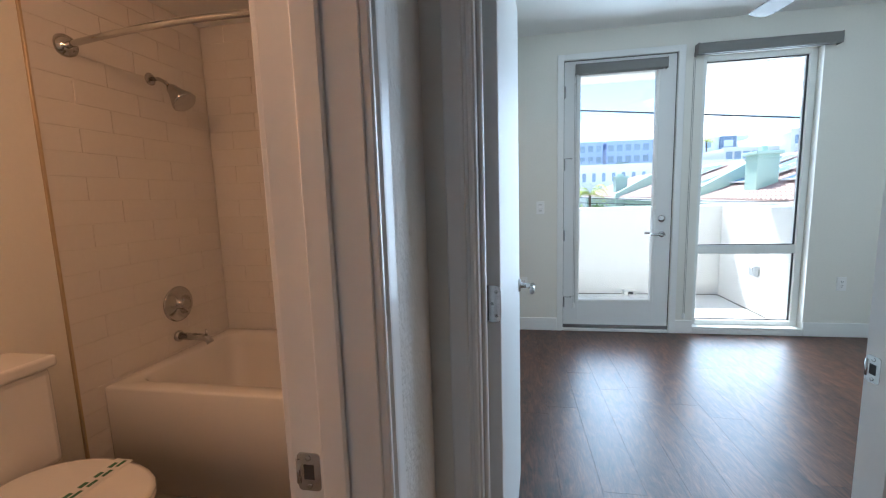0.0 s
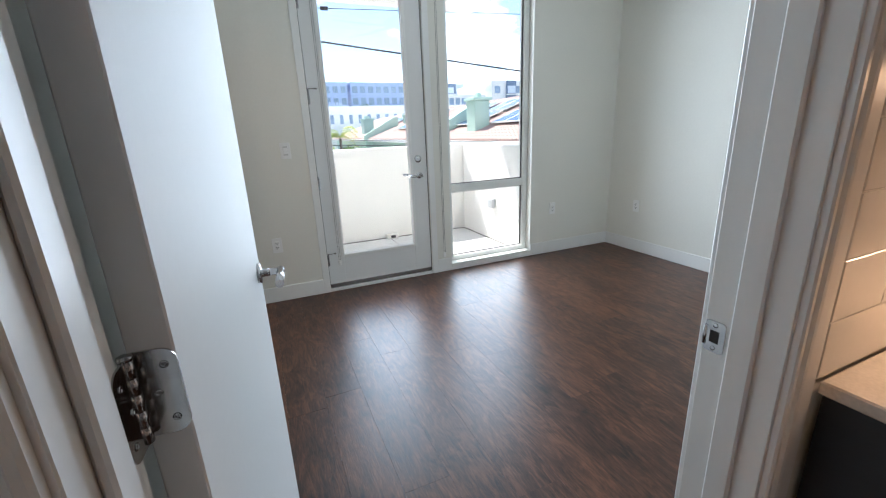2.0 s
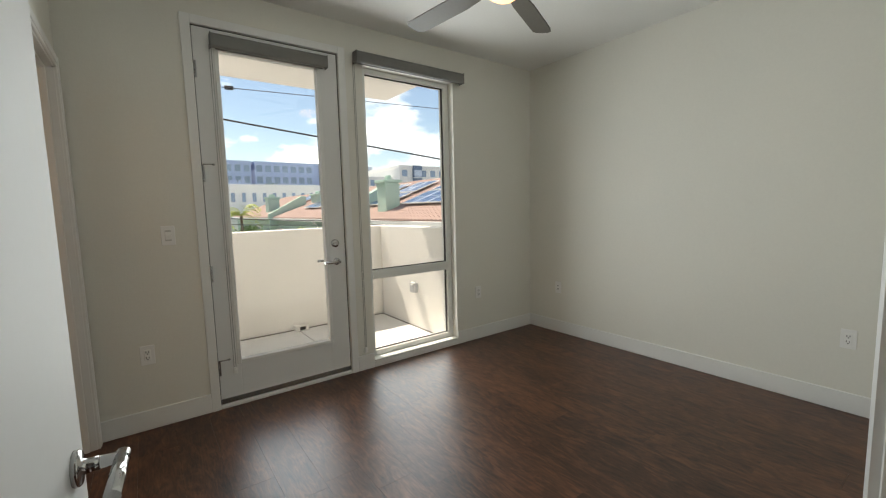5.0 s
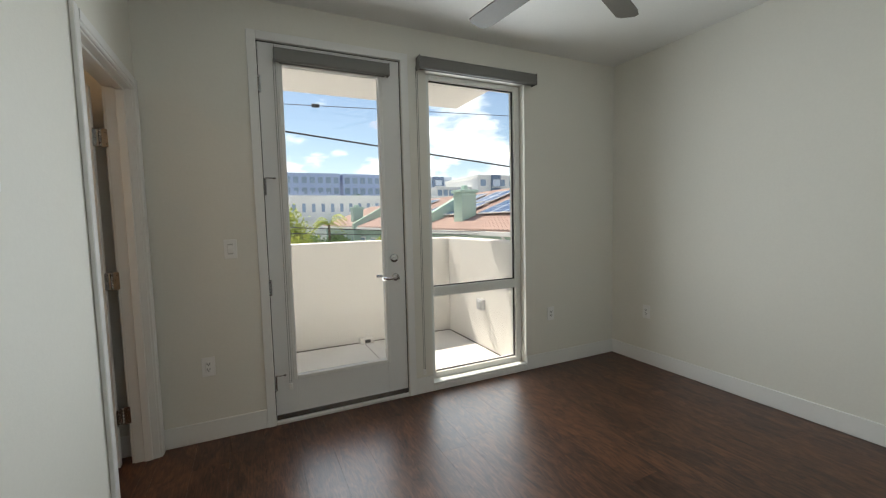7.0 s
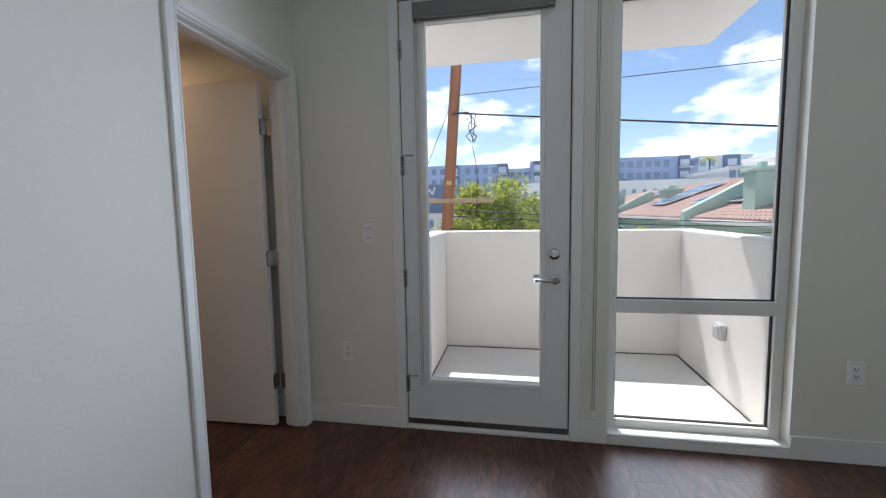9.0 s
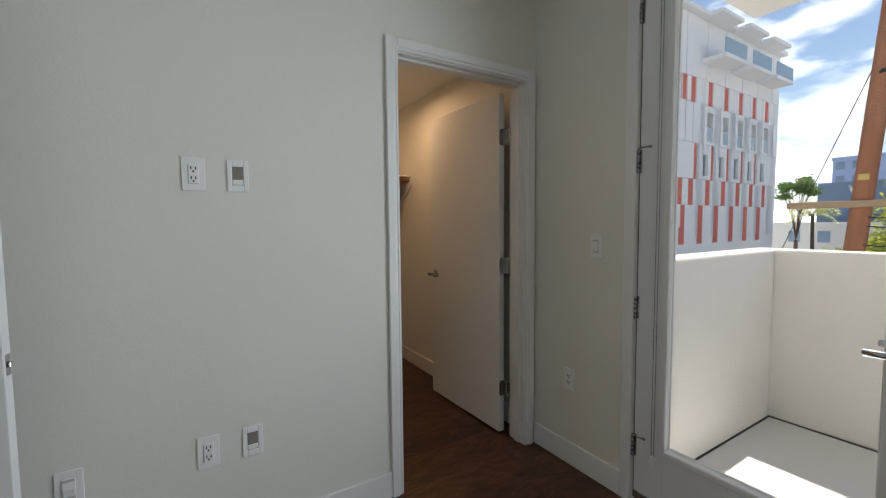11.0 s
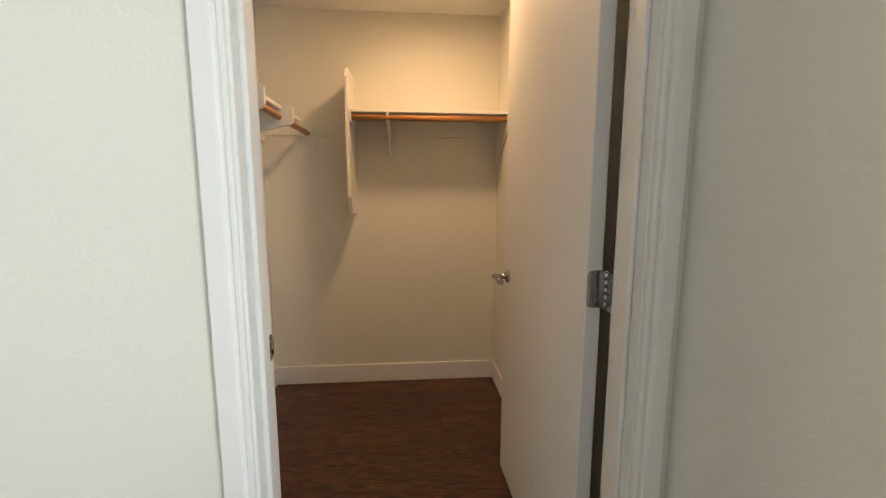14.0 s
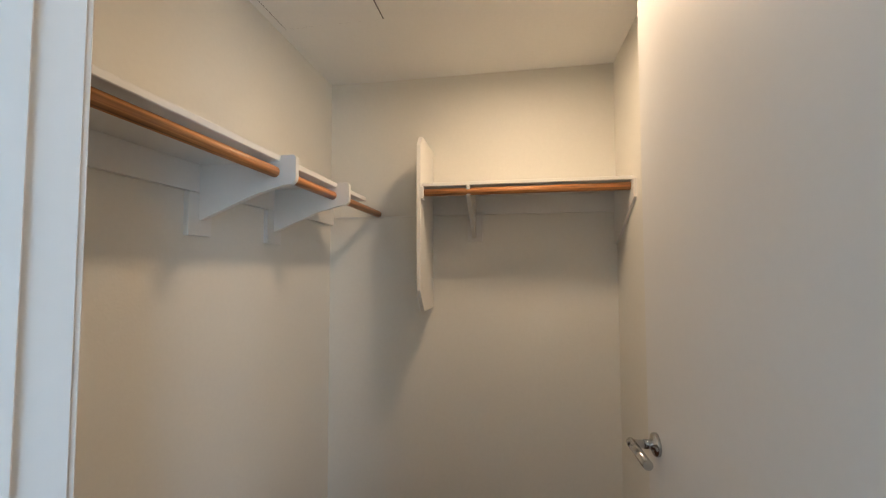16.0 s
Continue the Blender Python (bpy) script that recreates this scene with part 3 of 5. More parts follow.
def tall_window():
    root = empty("window_1", "tall white vinyl window with a low transom bar", "window", kind="structure")
    x0, x1, z0, z1 = 1.656, 2.534, 0.056, 2.404
    ya, yb = 3.905, 3.98
    f = 0.052
    b = Build()
    b.box(x0, ya, z0, x0 + f, yb, z1, 0.003).box(x1 - f, ya, z0, x1, yb, z1, 0.003)
    b.box(x0 + f, ya, z0, x1 - f, yb, z0 + f, 0.003).box(x0 + f, ya, z1 - f + 0.012, x1 - f, yb, z1, 0.003)
    b.box(x0 + f, ya - 0.004, 0.717, x1 - f, yb, 0.790, 0.003)
    b.done("frame", VINYL, root)
    b = Build().box(x0, YN - 0.016, z0 - 0.006, x1, ya, z0 + 0.008, 0.003)
    b.done("sill", TRIM, root)
    b = Build()
    for a, c in ((z0 + f, 0.717), (0.790, z1 - f + 0.012)):
        g = 0.006
        b.box(x0 + f, ya + 0.022, a, x0 + f + g, ya + 0.04, c).box(x1 - f - g, ya + 0.022, a, x1 - f, ya + 0.04, c)
        b.box(x0 + f + g, ya + 0.022, a, x1 - f - g, ya + 0.04, a + g).box(x0 + f + g, ya + 0.022, c - g, x1 - f - g, ya + 0.04, c)
    b.done("gasket", GASKET, root)
    for a, c in ((z0 + f, 0.717), (0.790, z1 - f + 0.012)):
        p = Build().box(x0 + f - 0.004, ya + 0.029, a - 0.004, x1 - f + 0.004, ya + 0.033, c + 0.004).done("pane", GLASS, root)
        p.visible_shadow = False


tall_window()


def shade_box(x0, x1, z0, z1, yf, yb, label):
    """Roller shade cassette with end caps and the rolled cloth's edge showing below."""
    root = empty("roller_shade", label, "window shade", group="roller shades over the glazing")
    h = z1 - z0
    b = Build().plate([(yb, z0 + 0.012), (yb, z1), (yf + 0.014, z1), (yf + 0.003, z1 - 0.010), (yf, z1 - 0.03), (yf, z0 + 0.010), (yf + 0.008, z0), (yf + 0.018, z0), (yf + 0.018, z0 + 0.012)], 0, x0 + 0.005, x1 - 0.005)
    b.done("cassette", SHADE, root)
    for a in (x0, x1 - 0.005):
        Build().box(a, yf - 0.001, z0 - 0.001, a + 0.005, yb, z1 + 0.001, 0.0015).done("end_cap", SHADE, root)
    b = Build().tube([(x0 + 0.03, yf + 0.036, z0 + 0.004), (x1 - 0.03, yf + 0.036, z0 + 0.004)], 0.008, 10)
    b.done("hem_bar", SHADE, root)
    return root


shade_box(0.625, 1.364, 2.31, 2.396, 3.778, 3.836, "grey roller shade box mounted on the balcony door")
shade_box(1.580, 2.611, 2.389, 2.476, 3.758, 3.8335, "grey roller shade box above the tall window")


def bead_chain(x, y, z0, z1, label, gap=0.012):
    root = empty("shade_chain", label, "pull chain", group="shade pull chains")
    b = Build()
    n = int((z1 - z0) / 0.0125)
    for i in range(n):
        for dx in (0, gap):
            c = Vector((x + dx, y, z0 + 0.02 + i * 0.0125))
            b.lathe([(0.0008, -0.003), (0.0026, -0.0015), (0.0026, 0.0015), (0.0008, 0.003)], c, (0, 0, 1), 5)
    for dx in (0, gap):
        b.tube([(x + dx, y, z0 + 0.01), (x + dx, y, z1)], 0.0009, 4)
    b.done("beads", STEEL, root)
    b = Build().box(x - 0.006, y - 0.006, z0 - 0.03, x + gap + 0.006, y + 0.008, z0 + 0.015, 0.004)
    b.lathe([(0.008, 0), (0.008, 0.012)], (x + gap / 2, y - 0.004, z0 - 0.008), (0, -1, 0), 14)
    b.done("holder", PLATE, root)
    return root


bead_chain(0.622, 3.829, 0.25, 2.33, "thin metal bead chain on the balcony door")
bead_chain(1.575, 3.826, 0.17, 2.41, "thin metal bead chain beside the tall window")


# ---- plates on the walls ----
def wall_plate(name, label, category, kind, at, turn, group):
    """kind: duplex, decora, box. Faces -y before the turn."""
    root = empty(name, label, category, group=group, m=pose(*at, 0, 0, turn))
    w, h = 0.072, 0.117
    if kind == "box":
        b = Build()
        b.box(-w / 2, -0.006, -h / 2, -0.019, 0, h / 2, 0.002).box(0.019, -0.006, -h / 2, w / 2, 0, h / 2, 0.002)
        b.box(-0.019, -0.006, 0.034, 0.019, 0, h / 2, 0.002).box(-0.019, -0.006, -h / 2, 0.019, 0, -0.034, 0.002)
        b.done("plate", PLATE, root)
        # dark sheet: the recess's shade is put into its colour
        b = Build().box(-0.019, -0.004, -0.034, 0.019, -0.001, 0.034)
        tagged(b.done("cable_opening_shade", mat("plate_shadow", (0.22, 0.20, 0.17), 0.8) if "plate_shadow" not in bpy.data.materials else bpy.data.materials["plate_shadow"], root), "cable opening with its shade painted dark")
        Build().box(-0.019, -0.0055, -0.034, 0.019, -0.001, -0.012, 0.003).done("flap", PLATE, root)
    else:
        Build().plate(rounded(w, h, 0.005), 1, -0.006, 0, 0.0015).done("plate", PLATE, root)
        Build().box(-0.0165, -0.0095, -0.0335, 0.0165, -0.004, 0.0335, 0.002).done("insert", PLATE, root)
        if kind == "duplex":
            b = Build()
            for dz in (0.017, -0.017):
                b.box(-0.0085, -0.0102, dz - 0.002, -0.0050, -0.009, dz + 0.009)
                b.box(0.0050, -0.0102, dz - 0.002, 0.0085, -0.009, dz + 0.008)
                b.lathe([(0.0034, 0), (0.0034, 0.0012)], (0, -0.009, dz - 0.008), (0, -1, 0), 8)
            b.done("slots", SLOT, root)
        else:
            Build().plate([(-0.009, -0.033), (-0.0125, 0.0), (-0.009, 0.033)], 0, -0.0145, 0.0145).done("rocker", PLATE, root)
            Build().box(-0.0155, -0.0100, -0.0325, 0.0155, -0.0094, 0.0325).done("gap", mat("switch_gap", (0.58, 0.57, 0.55), 0.6), root)
    for dz in (0.048, -0.048):
        Build().lathe([(0.003, 0), (0.003, 0.001)], (0, -0.0058, dz), (0, -1, 0), 8).done("screw", PLATE, root)
    return root


G = "white wall outlets and plates"
wall_plate("light_switch", "white rocker light switch on off-white wall", "switch", "switch", (0.324, YN, 1.167), 0, G)
wall_plate("wall_outlet", "white duplex outlet low on the window wall", "outlet", "duplex", (0.167, YN, 0.458), 0, G)
wall_plate("wall_outlet", "white duplex outlet low on the window wall", "outlet", "duplex", (2.80, YN, 0.463), 0, G)
wall_plate("wall_outlet", "white duplex outlet low on the plain wall", "outlet", "duplex", (XE, 3.46, 0.461), -90, G)
wall_plate("wall_outlet", "white duplex outlet low on the plain wall", "outlet", "duplex", (XE, 1.343, 0.450), -90, G)
wall_plate("wall_outlet", "white duplex outlet at television height", "outlet", "duplex", (XW, 2.179, 1.465), 90, G)
wall_plate("cable_plate", "white recessed cable plate at television height", "wall plate", "box", (XW, 2.320, 1.465), 90, G)
wall_plate("wall_outlet", "white duplex outlet low on the closet wall", "outlet", "duplex", (XW, 2.187, 0.447), 90, G)
wall_plate("cable_plate", "white recessed cable plate low on the wall", "wall plate", "box", (XW, 2.336, 0.447), 90, G)
wall_plate("wall_outlet", "white data outlet low on the closet wall", "outlet", "decora", (XW, 1.80, 0.447), 90, G)


# ---- ceiling fan ----
def ceiling_fan(cx, cy):
    root = empty("ceiling_fan", "dark bronze ceiling fan with five blades and a lit lamp", "fan", m=pose(cx, cy, 0))
    zb = 2.40
    b = Build().lathe([(0.065, 2.68), (0.065, 2.665), (0.03, 2.62), (0.014, 2.615), (0.014, 2.50), (0.05, 2.49), (0.10, 2.46), (0.11, 2.42), (0.10, 2.385), (0.075, 2.37)], (0, 0, 0), (0, 0, 1), 32)
    b.done("motor", BLADE, root)
    Build().lathe([(0.07, 2.372), (0.085, 2.355), (0.08, 2.33), (0.055, 2.312), (0.0, 2.305)], (0, 0, 0), (0, 0, 1), 28).done("lamp_bowl", glow("fan_lamp_glass", (1.0, 0.55, 0.22), 1.6), root)
    for k in range(5):
        a = radians(97 - 72 * k)
        m = Matrix.Rotation(a, 4, "Z") @ Matrix.Translation((0, 0, zb)) @ Matrix.Rotation(radians(11), 4, "X")
        b = Build()
        b.plate([(0.17, -0.045), (0.30, -0.060), (0.64, -0.066), (0.695, -0.058), (0.715, -0.03), (0.71, 0.04), (0.69, 0.06), (0.30, 0.060), (0.17, 0.045)], 2, -0.004, 0.004, 0.002)
        b.done("blade", BLADE, root, m)
        b = Build().box(0.08, -0.018, 0.004, 0.24, 0.018, 0.012, 0.002)
        b.done("blade_iron", BLADE, root, m)
    return root


ceiling_fan(1.73, 2.378)


# ---- closet ----
def closet_fittings():
    root = empty("closet_shelf", "white painted closet shelf on brackets with oak clothes rod", "closet shelf", group="closet shelves")
    z, zr = 1.652, 1.621
    Build().box(-1.735, CY0, z, -0.215, 2.684, z + 0.018, 0.002).done("shelf", SHELF, root)
    Build().tube([(CX, 2.668, zr), (-0.212, 2.668, zr)], 0.0165, 20).done("rod", ROD, root)
    nose = [(2.712 + 0.024 * math.sin(t), 1.605 - 0.024 * math.cos(t)) for t in (0.3, 0.6, 0.9, 1.2, 1.5)]
    prof = [(CY0 + 0.012, z), (CY0 + 0.012, 1.482), (CY0 + 0.022, 1.482), (2.60, 1.555), (2.69, 1.581)] + nose + [(2.736, z + 0.010), (2.728, z + 0.019), (2.686, z + 0.019), (2.686, z)]
    for x in (-1.018, -1.415):
        b = Build().plate(prof, 0, x - 0.009, x + 0.009, 0.0015)
        b.box(x - 0.045, CY0, 1.434, x + 0.050, CY0 + 0.018, 1.566, 0.001)
        b.done("bracket", SHELF, root)
    Build().box(CX, CY0, 1.567, -0.215, CY0 + 0.018, z, 0.001).done("cleat", SHELF, root)

    root = empty("closet_shelf", "white closet shelf with side panel and oak clothes rod", "closet shelf", group="closet shelves")
    z, xf = 1.698, -1.668
    Build().box(CX, 2.966, z, xf, CY1, z + 0.016, 0.002).done("shelf", SHELF, root)
    Build().tube([(-1.688, 2.965, 1.674), (-1.688, CY1, 1.674)], 0.0165, 20).done("rod", ROD_ACROSS, root)
    b = Build().plate([(CX, 1.137), (-1.745, 1.137), (-1.663, 1.236), (-1.663, 1.885), (-1.705, 1.937), (CX, 1.937)], 1, 2.945, 2.964, 0.002)
    b.done("side_panel", SHELF, root)
    b = Build().plate([(CX + 0.012, z), (CX + 0.012, 1.484), (-1.72, 1.635), (-1.68, 1.652), (-1.668, z)], 1, 3.165, 3.183, 0.002)
    b.box(CX, 3.141, 1.470, CX + 0.012, 3.218, 1.62, 0.001)
    b.done("bracket", SHELF, root)
    b = Build().box(CX, 2.964, 1.605, CX + 0.012, CY1, z, 0.001).box(CX, CY0 + 0.012, 1.605, CX + 0.008, 2.945, 1.607)
    b.plate([(CX, z), (CX, 1.45), (CX + 0.03, 1.45), (xf + 0.03, 1.62), (xf + 0.03, z)], 1, CY1 - 0.012, CY1, 0.001)
    b.box(-1.715, 2.964, 1.645, -1.66, 2.976, z, 0.001)
    b.done("cleat", SHELF, root)


closet_fittings()
root = empty("ceiling_lamp", "round flush closet ceiling lamp, lit warm", "lamp")
Build().lathe([(0.096, CCEIL), (0.096, CCEIL - 0.02), (0.092, CCEIL - 0.026), (0.087, CCEIL - 0.026)], (-1.25, 3.40, 0), (0, 0, 1), 40).done("rim", TRIM, root)
Build().lathe([(0.0868, CCEIL - 0.02), (0.0868, CCEIL - 0.027), (0.06, CCEIL - 0.031), (0.0, CCEIL - 0.033)], (-1.25, 3.40, 0), (0, 0, 1), 40).done("diffuser", glow("closet_lamp_glass", (1.0, 0.80, 0.52), 3.0), root)


# ---- bathroom ----
def bathtub():
    root = empty("bathtub", "white alcove bathtub with flat apron", "bathtub")
    x0, x1, y0, y1, z = -1.742, -0.218, 1.40, 2.232, 0.50
    b = Build()

    def ring(inset, h, r):
        return [(p[0], p[1], h) for p in rounded(x1 - x0 - 2 * inset, y1 - y0 - 2 * inset, r, 5, (x0 + x1) / 2, (y0 + y1) / 2)]
    b.loft([ring(0.0, 0.0, 0.012), ring(0.0, z - 0.012, 0.012), ring(0.004, z - 0.003, 0.012), ring(0.012, z, 0.012), ring(0.075, z, 0.09), ring(0.086, z - 0.008, 0.09), ring(0.10, z - 0.06, 0.09), ring(0.15, 0.16, 0.10), ring(0.20, 0.12, 0.10)])
    b.done("body", ACRYLIC, root)
    Build().lathe([(0.036, 0), (0.036, 0.008), (0.030, 0.012), (0.0, 0.013)], (-1.652, 1.875, 0.415), (1, 0, 0.2), 24).done("overflow_cover", CHROME, root)


def shower_fittings():
    root = empty("shower_sprayer", "chrome shower head on a short bent arm", "shower head")
    b = Build().lathe([(0.03, 0), (0.03, 0.004), (0.018, 0.010)], (-1.74, 1.84, 1.935), (1, 0, 0), 24)
    b.tube([(-1.74, 1.84, 1.935), (-1.69, 1.84, 1.932), (-1.655, 1.84, 1.915), (-1.625, 1.84, 1.885)], 0.0095, 12)
    b.lathe([(0.014, 0), (0.026, 0.02), (0.030, 0.04), (0.056, 0.10), (0.060, 0.115), (0.054, 0.122)], (-1.632, 1.84, 1.895), (0.66, 0, -0.75), 28)
    b.done("head", CHROME, root)
    root = empty("shower_valve", "chrome round shower valve with lever on white tile", "valve")
    b = Build().lathe([(0.096, 0), (0.096, 0.006), (0.088, 0.011), (0.03, 0.012), (0.028, 0.05), (0.024, 0.056)], (-1.74, 1.852, 0.76), (1, 0, 0), 36)
    b.tube([(-1.70, 1.852, 0.755), (-1.695, 1.868, 0.70)], 0.006, 10)
    b.done("trim_plate", CHROME, root)
    root = empty("tub_spout", "chrome tub spout with diverter knob", "spout")
    b = Build().lathe([(0.03, 0), (0.03, 0.01), (0.022, 0.018)], (-1.74, 1.83, 0.585), (1, 0, 0), 24)
    b.tube([(-1.74, 1.83, 0.585), (-1.59, 1.83, 0.583), (-1.555, 1.83, 0.572), (-1.545, 1.83, 0.552)], 0.020, 16)
    b.tube([(-1.565, 1.83, 0.59), (-1.565, 1.83, 0.628)], 0.006, 10)
    b.done("spout", CHROME, root)
    root = empty("shower_rod", "curved chrome shower curtain rod between tiled walls", "curtain rod")
    pts = []
    for i in range(25):
        u = i / 24
        pts.append((-1.74 + 1.515 * u, 1.44 - 0.09 * math.sin(math.pi * u), 1.96))
    b = Build().tube(pts, 0.0125, 14)
    b.lathe([(0.045, 0), (0.045, 0.006), (0.03, 0.016), (0.018, 0.03)], (-1.738, 1.44, 1.96), (1, -0.3, 0), 28)
    b.lathe([(0.045, 0), (0.045, 0.006), (0.03, 0.016), (0.018, 0.03)], (-0.212, 1.44, 1.96), (-1, -0.3, 0), 28)
    b.done("rod", CHROME, root)


def toilet():
    root = empty("toilet", "white porcelain toilet with closed lid and paper band", "toilet", m=pose(-1.745, 0.86, 0))
    b = Build()
    b.box(0.012, -0.225, 0.38, 0.195, 0.225, 0.745, 0.025, seg=3)
    b.done("tank", PORCELAIN, root)
    Build().box(0.004, -0.235, 0.742, 0.212, 0.235, 0.785, 0.012, seg=3).done("tank_lid", PORCELAIN, root)

    def egg(cx, w, front, back, z, n=28):
        pts = []
        for i in range(n):
            a = 2 * math.pi * i / n
            c, s = math.cos(a), math.sin(a)
            pts.append((cx + (front if c > 0 else back) * c, w * math.copysign(abs(s) ** 0.85, s), z))
        return pts
    b = Build().loft([egg(0.36, 0.11, 0.22, 0.22, 0.0), egg(0.36, 0.10, 0.20, 0.22, 0.12), egg(0.42, 0.15, 0.26, 0.26, 0.28), egg(0.44, 0.178, 0.29, 0.25, 0.385), egg(0.44, 0.18, 0.29, 0.25, 0.395)])
    b.done("bowl", PORCELAIN, root)
    Build().loft([egg(0.44, 0.182, 0.295, 0.22, 0.397), egg(0.44, 0.186, 0.30, 0.225, 0.405), egg(0.44, 0.186, 0.30, 0.225, 0.413), egg(0.44, 0.180, 0.294, 0.22, 0.418)]).done("seat", ACRYLIC, root)
    Build().loft([egg(0.44, 0.182, 0.297, 0.222, 0.420), egg(0.44, 0.187, 0.302, 0.226, 0.426), egg(0.44, 0.185, 0.30, 0.224, 0.434), egg(0.44, 0.172, 0.288, 0.212, 0.439)]).done("lid", ACRYLIC, root)
    paper = mat("paper_band", (0.72, 0.72, 0.70), 0.8)
    Build().box(0.47, -0.18, 0.4395, 0.535, 0.18, 0.4405).done("paper_band", paper, root)
    ink = mat("green_ink", (0.05, 0.16, 0.11), 0.8)
    b = Build()
    for i in range(7):
        yy = -0.155 + i * 0.048
        b.box(0.484, yy, 0.4406, 0.499, yy + 0.026, 0.4410).box(0.506, yy + 0.008, 0.4406, 0.518, yy + 0.040, 0.4410)
    tagged(b.done("print", ink, root), "green printed marks on the band")


bathtub(), shower_fittings(), toilet()
tagged(Build().box(-1.7505, 1.292, 0, -1.738, 1.302, 2.33, 0.001).done("trim_tile_edge", mat("tile_edge_trim", (0.50, 0.40, 0.26), 0.35, 0.3)), "narrow metal edge trim of the tile", "trim", kind="structure")
root = empty("bath_lamp", "warm round bathroom ceiling lamp, lit", "lamp")
Build().lathe([(0.11, 2.33), (0.11, 2.31), (0.10, 2.30), (0.0, 2.295)], (-0.9, 0.3, 0), (0, 0, 1), 32).done("diffuser", glow("bath_lamp_glass", (1.0, 0.7, 0.4), 2.0), root)


# ---- hall counter ----
def hall_counter():
    root = empty("base_cabinet", "dark navy base cabinet with pale quartz counter top", "cabinet")
    Build().box(0.925, 0.16, 0.10, 2.2, 0.79, 0.838, 0.002).box(0.94, 0.22, 0, 2.2, 0.79, 0.10).done("body", NAVY, root)
    for i in range(3):
        x0 = 0.93 + 0.425 * i
        Build().box(x0, 0.14, 0.11, x0 + 0.42, 0.159, 0.83, 0.002).done("door", NAVY, root)
    Build().box(0.905, 0.12, 0.838, 2.2, 0.79, 0.862, 0.003).done("counter_top", QUARTZ, root)
    root = empty("wall_cabinet", "dark navy wall cabinet above the counter", "cabinet")
    Build().box(0.905, 0.45, 1.365, 2.2, 0.79, 2.3, 0.002).done("body", NAVY, root)
    for i in range(3):
        x0 = 0.908 + 0.43 * i
        Build().box(x0, 0.43, 1.37, x0 + 0.425, 0.449, 2.295, 0.002).done("door", NAVY, root)


hall_counter()


# ---- balcony ----
def balcony():
    b = Build().box(0.35, 3.985, -0.25, 2.72, 5.54, -0.012)
    tagged(b.done("balcony_floor", CONCRETE), "pale grey coated balcony floor", "floor", kind="structure")
    joint = mat("dark_joint", (0.09, 0.08, 0.07), 0.9)
    b = Build().box(0.503, 5.366, -0.0125, 2.562, 5.379, -0.006).box(0.50, 3.985, -0.0125, 0.514, 5.366, -0.006).box(2.550, 3.985, -0.0125, 2.564, 5.366, -0.006)
    b.box(1.50, 4.0, -0.0122, 1.504, 5.366, -0.0105)
    tagged(b.done("trim_balcony_joint", joint), "dark sealant joint along the parapet foot", "joint", kind="structure")
    b = Build()
    # parapet: north, east and west sides with soft worn edges
    b.box(0.35, 5.38, -0.25, 2.72, 5.54, 1.098, 0.014, seg=2)
    b.box(2.562, 3.986, -0.25, 2.72, 5.378, 1.098, 0.014, seg=2).box(0.35, 3.986, -0.25, 0.505, 5.378, 1.098, 0.014, seg=2)
    tagged(b.done("balcony_parapet", STUCCO), "white stucco balcony parapet", "parapet", kind="structure")
    b = Build().box(0.345, 3.986, 2.60, 2.71, 5.355, 2.9, 0.01)
    b.box(0.375, 4.0, 2.594, 2.685, 5.33, 2.6)
    tagged(b.done("balcony_soffit", STUCCO), "white underside of the balcony above", "soffit", kind="structure")
    b = Build().box(-9, 3.9855, -6.2, 0.35, 4.02, 9).box(2.72, 3.9855, -6.2, 12, 4.02, 9).box(0.35, 3.9855, 2.9, 2.72, 4.02, 9).box(0.35, 3.9855, -6.2, 2.72, 4.02, -0.25)
    tagged(b.done("wall_outside", STUCCO), "white stucco outer wall of the building", "wall", kind="structure")
    root = empty("outdoor_outlet", "grey weatherproof outlet cover on white stucco", "outlet")
    clear = mat("grey_plastic", (0.52, 0.53, 0.54), 0.25)
    b = Build().box(2.515, 4.545, 0.378, 2.562, 4.655, 0.492, 0.012, seg=2)
    b.box(2.505, 4.57, 0.395, 2.52, 4.63, 0.475, 0.006)
    b.done("cover", clear, root)
    root = empty("floor_scupper", "small white drain box at the parapet foot", "drain")
    Build().box(1.45, 5.30, -0.012, 1.60, 5.38, 0.05, 0.006).done("body", STUCCO, root)
    Build().box(1.50, 5.296, 0.0, 1.56, 5.301, 0.036).done("opening", SLOT, root)


balcony()


# ---- outside ----
GROUND = -6.2
FAR = lambda n, c, **k: mat(n, c, k.pop("rough", 0.85), **k)
ASPHALT = FAR("asphalt", (0.30, 0.29, 0.28), spread=0.2, scale=0.3)
# blue-grey made bluer: distant sky haze is mixed into this colour
BLUEGREY = FAR("bluegrey_cladding_haze", (0.42, 0.52, 0.74), spread=0.05, scale=0.2)
PALEBLUE = FAR("pale_cladding", (0.62, 0.69, 0.78), spread=0.05, scale=0.2)
DARKBLUE = FAR("slate_cladding", (0.16, 0.22, 0.32), spread=0.08, scale=0.2)
FARWHITE = FAR("far_white_wall", (0.80, 0.80, 0.77), spread=0.05, scale=0.3)
FARWIN = FAR("far_window", (0.24, 0.33, 0.45), rough=0.15, spread=0.3, scale=0.5, per_object=0.3)
GREENWALL = FAR("green_stucco", (0.44, 0.60, 0.51), spread=0.06, scale=0.6)
ROOFTILE = FAR("clay_roof_tile", (0.47, 0.32, 0.27), spread=0.25, scale=1.5, fine=12, per_object=0.3)
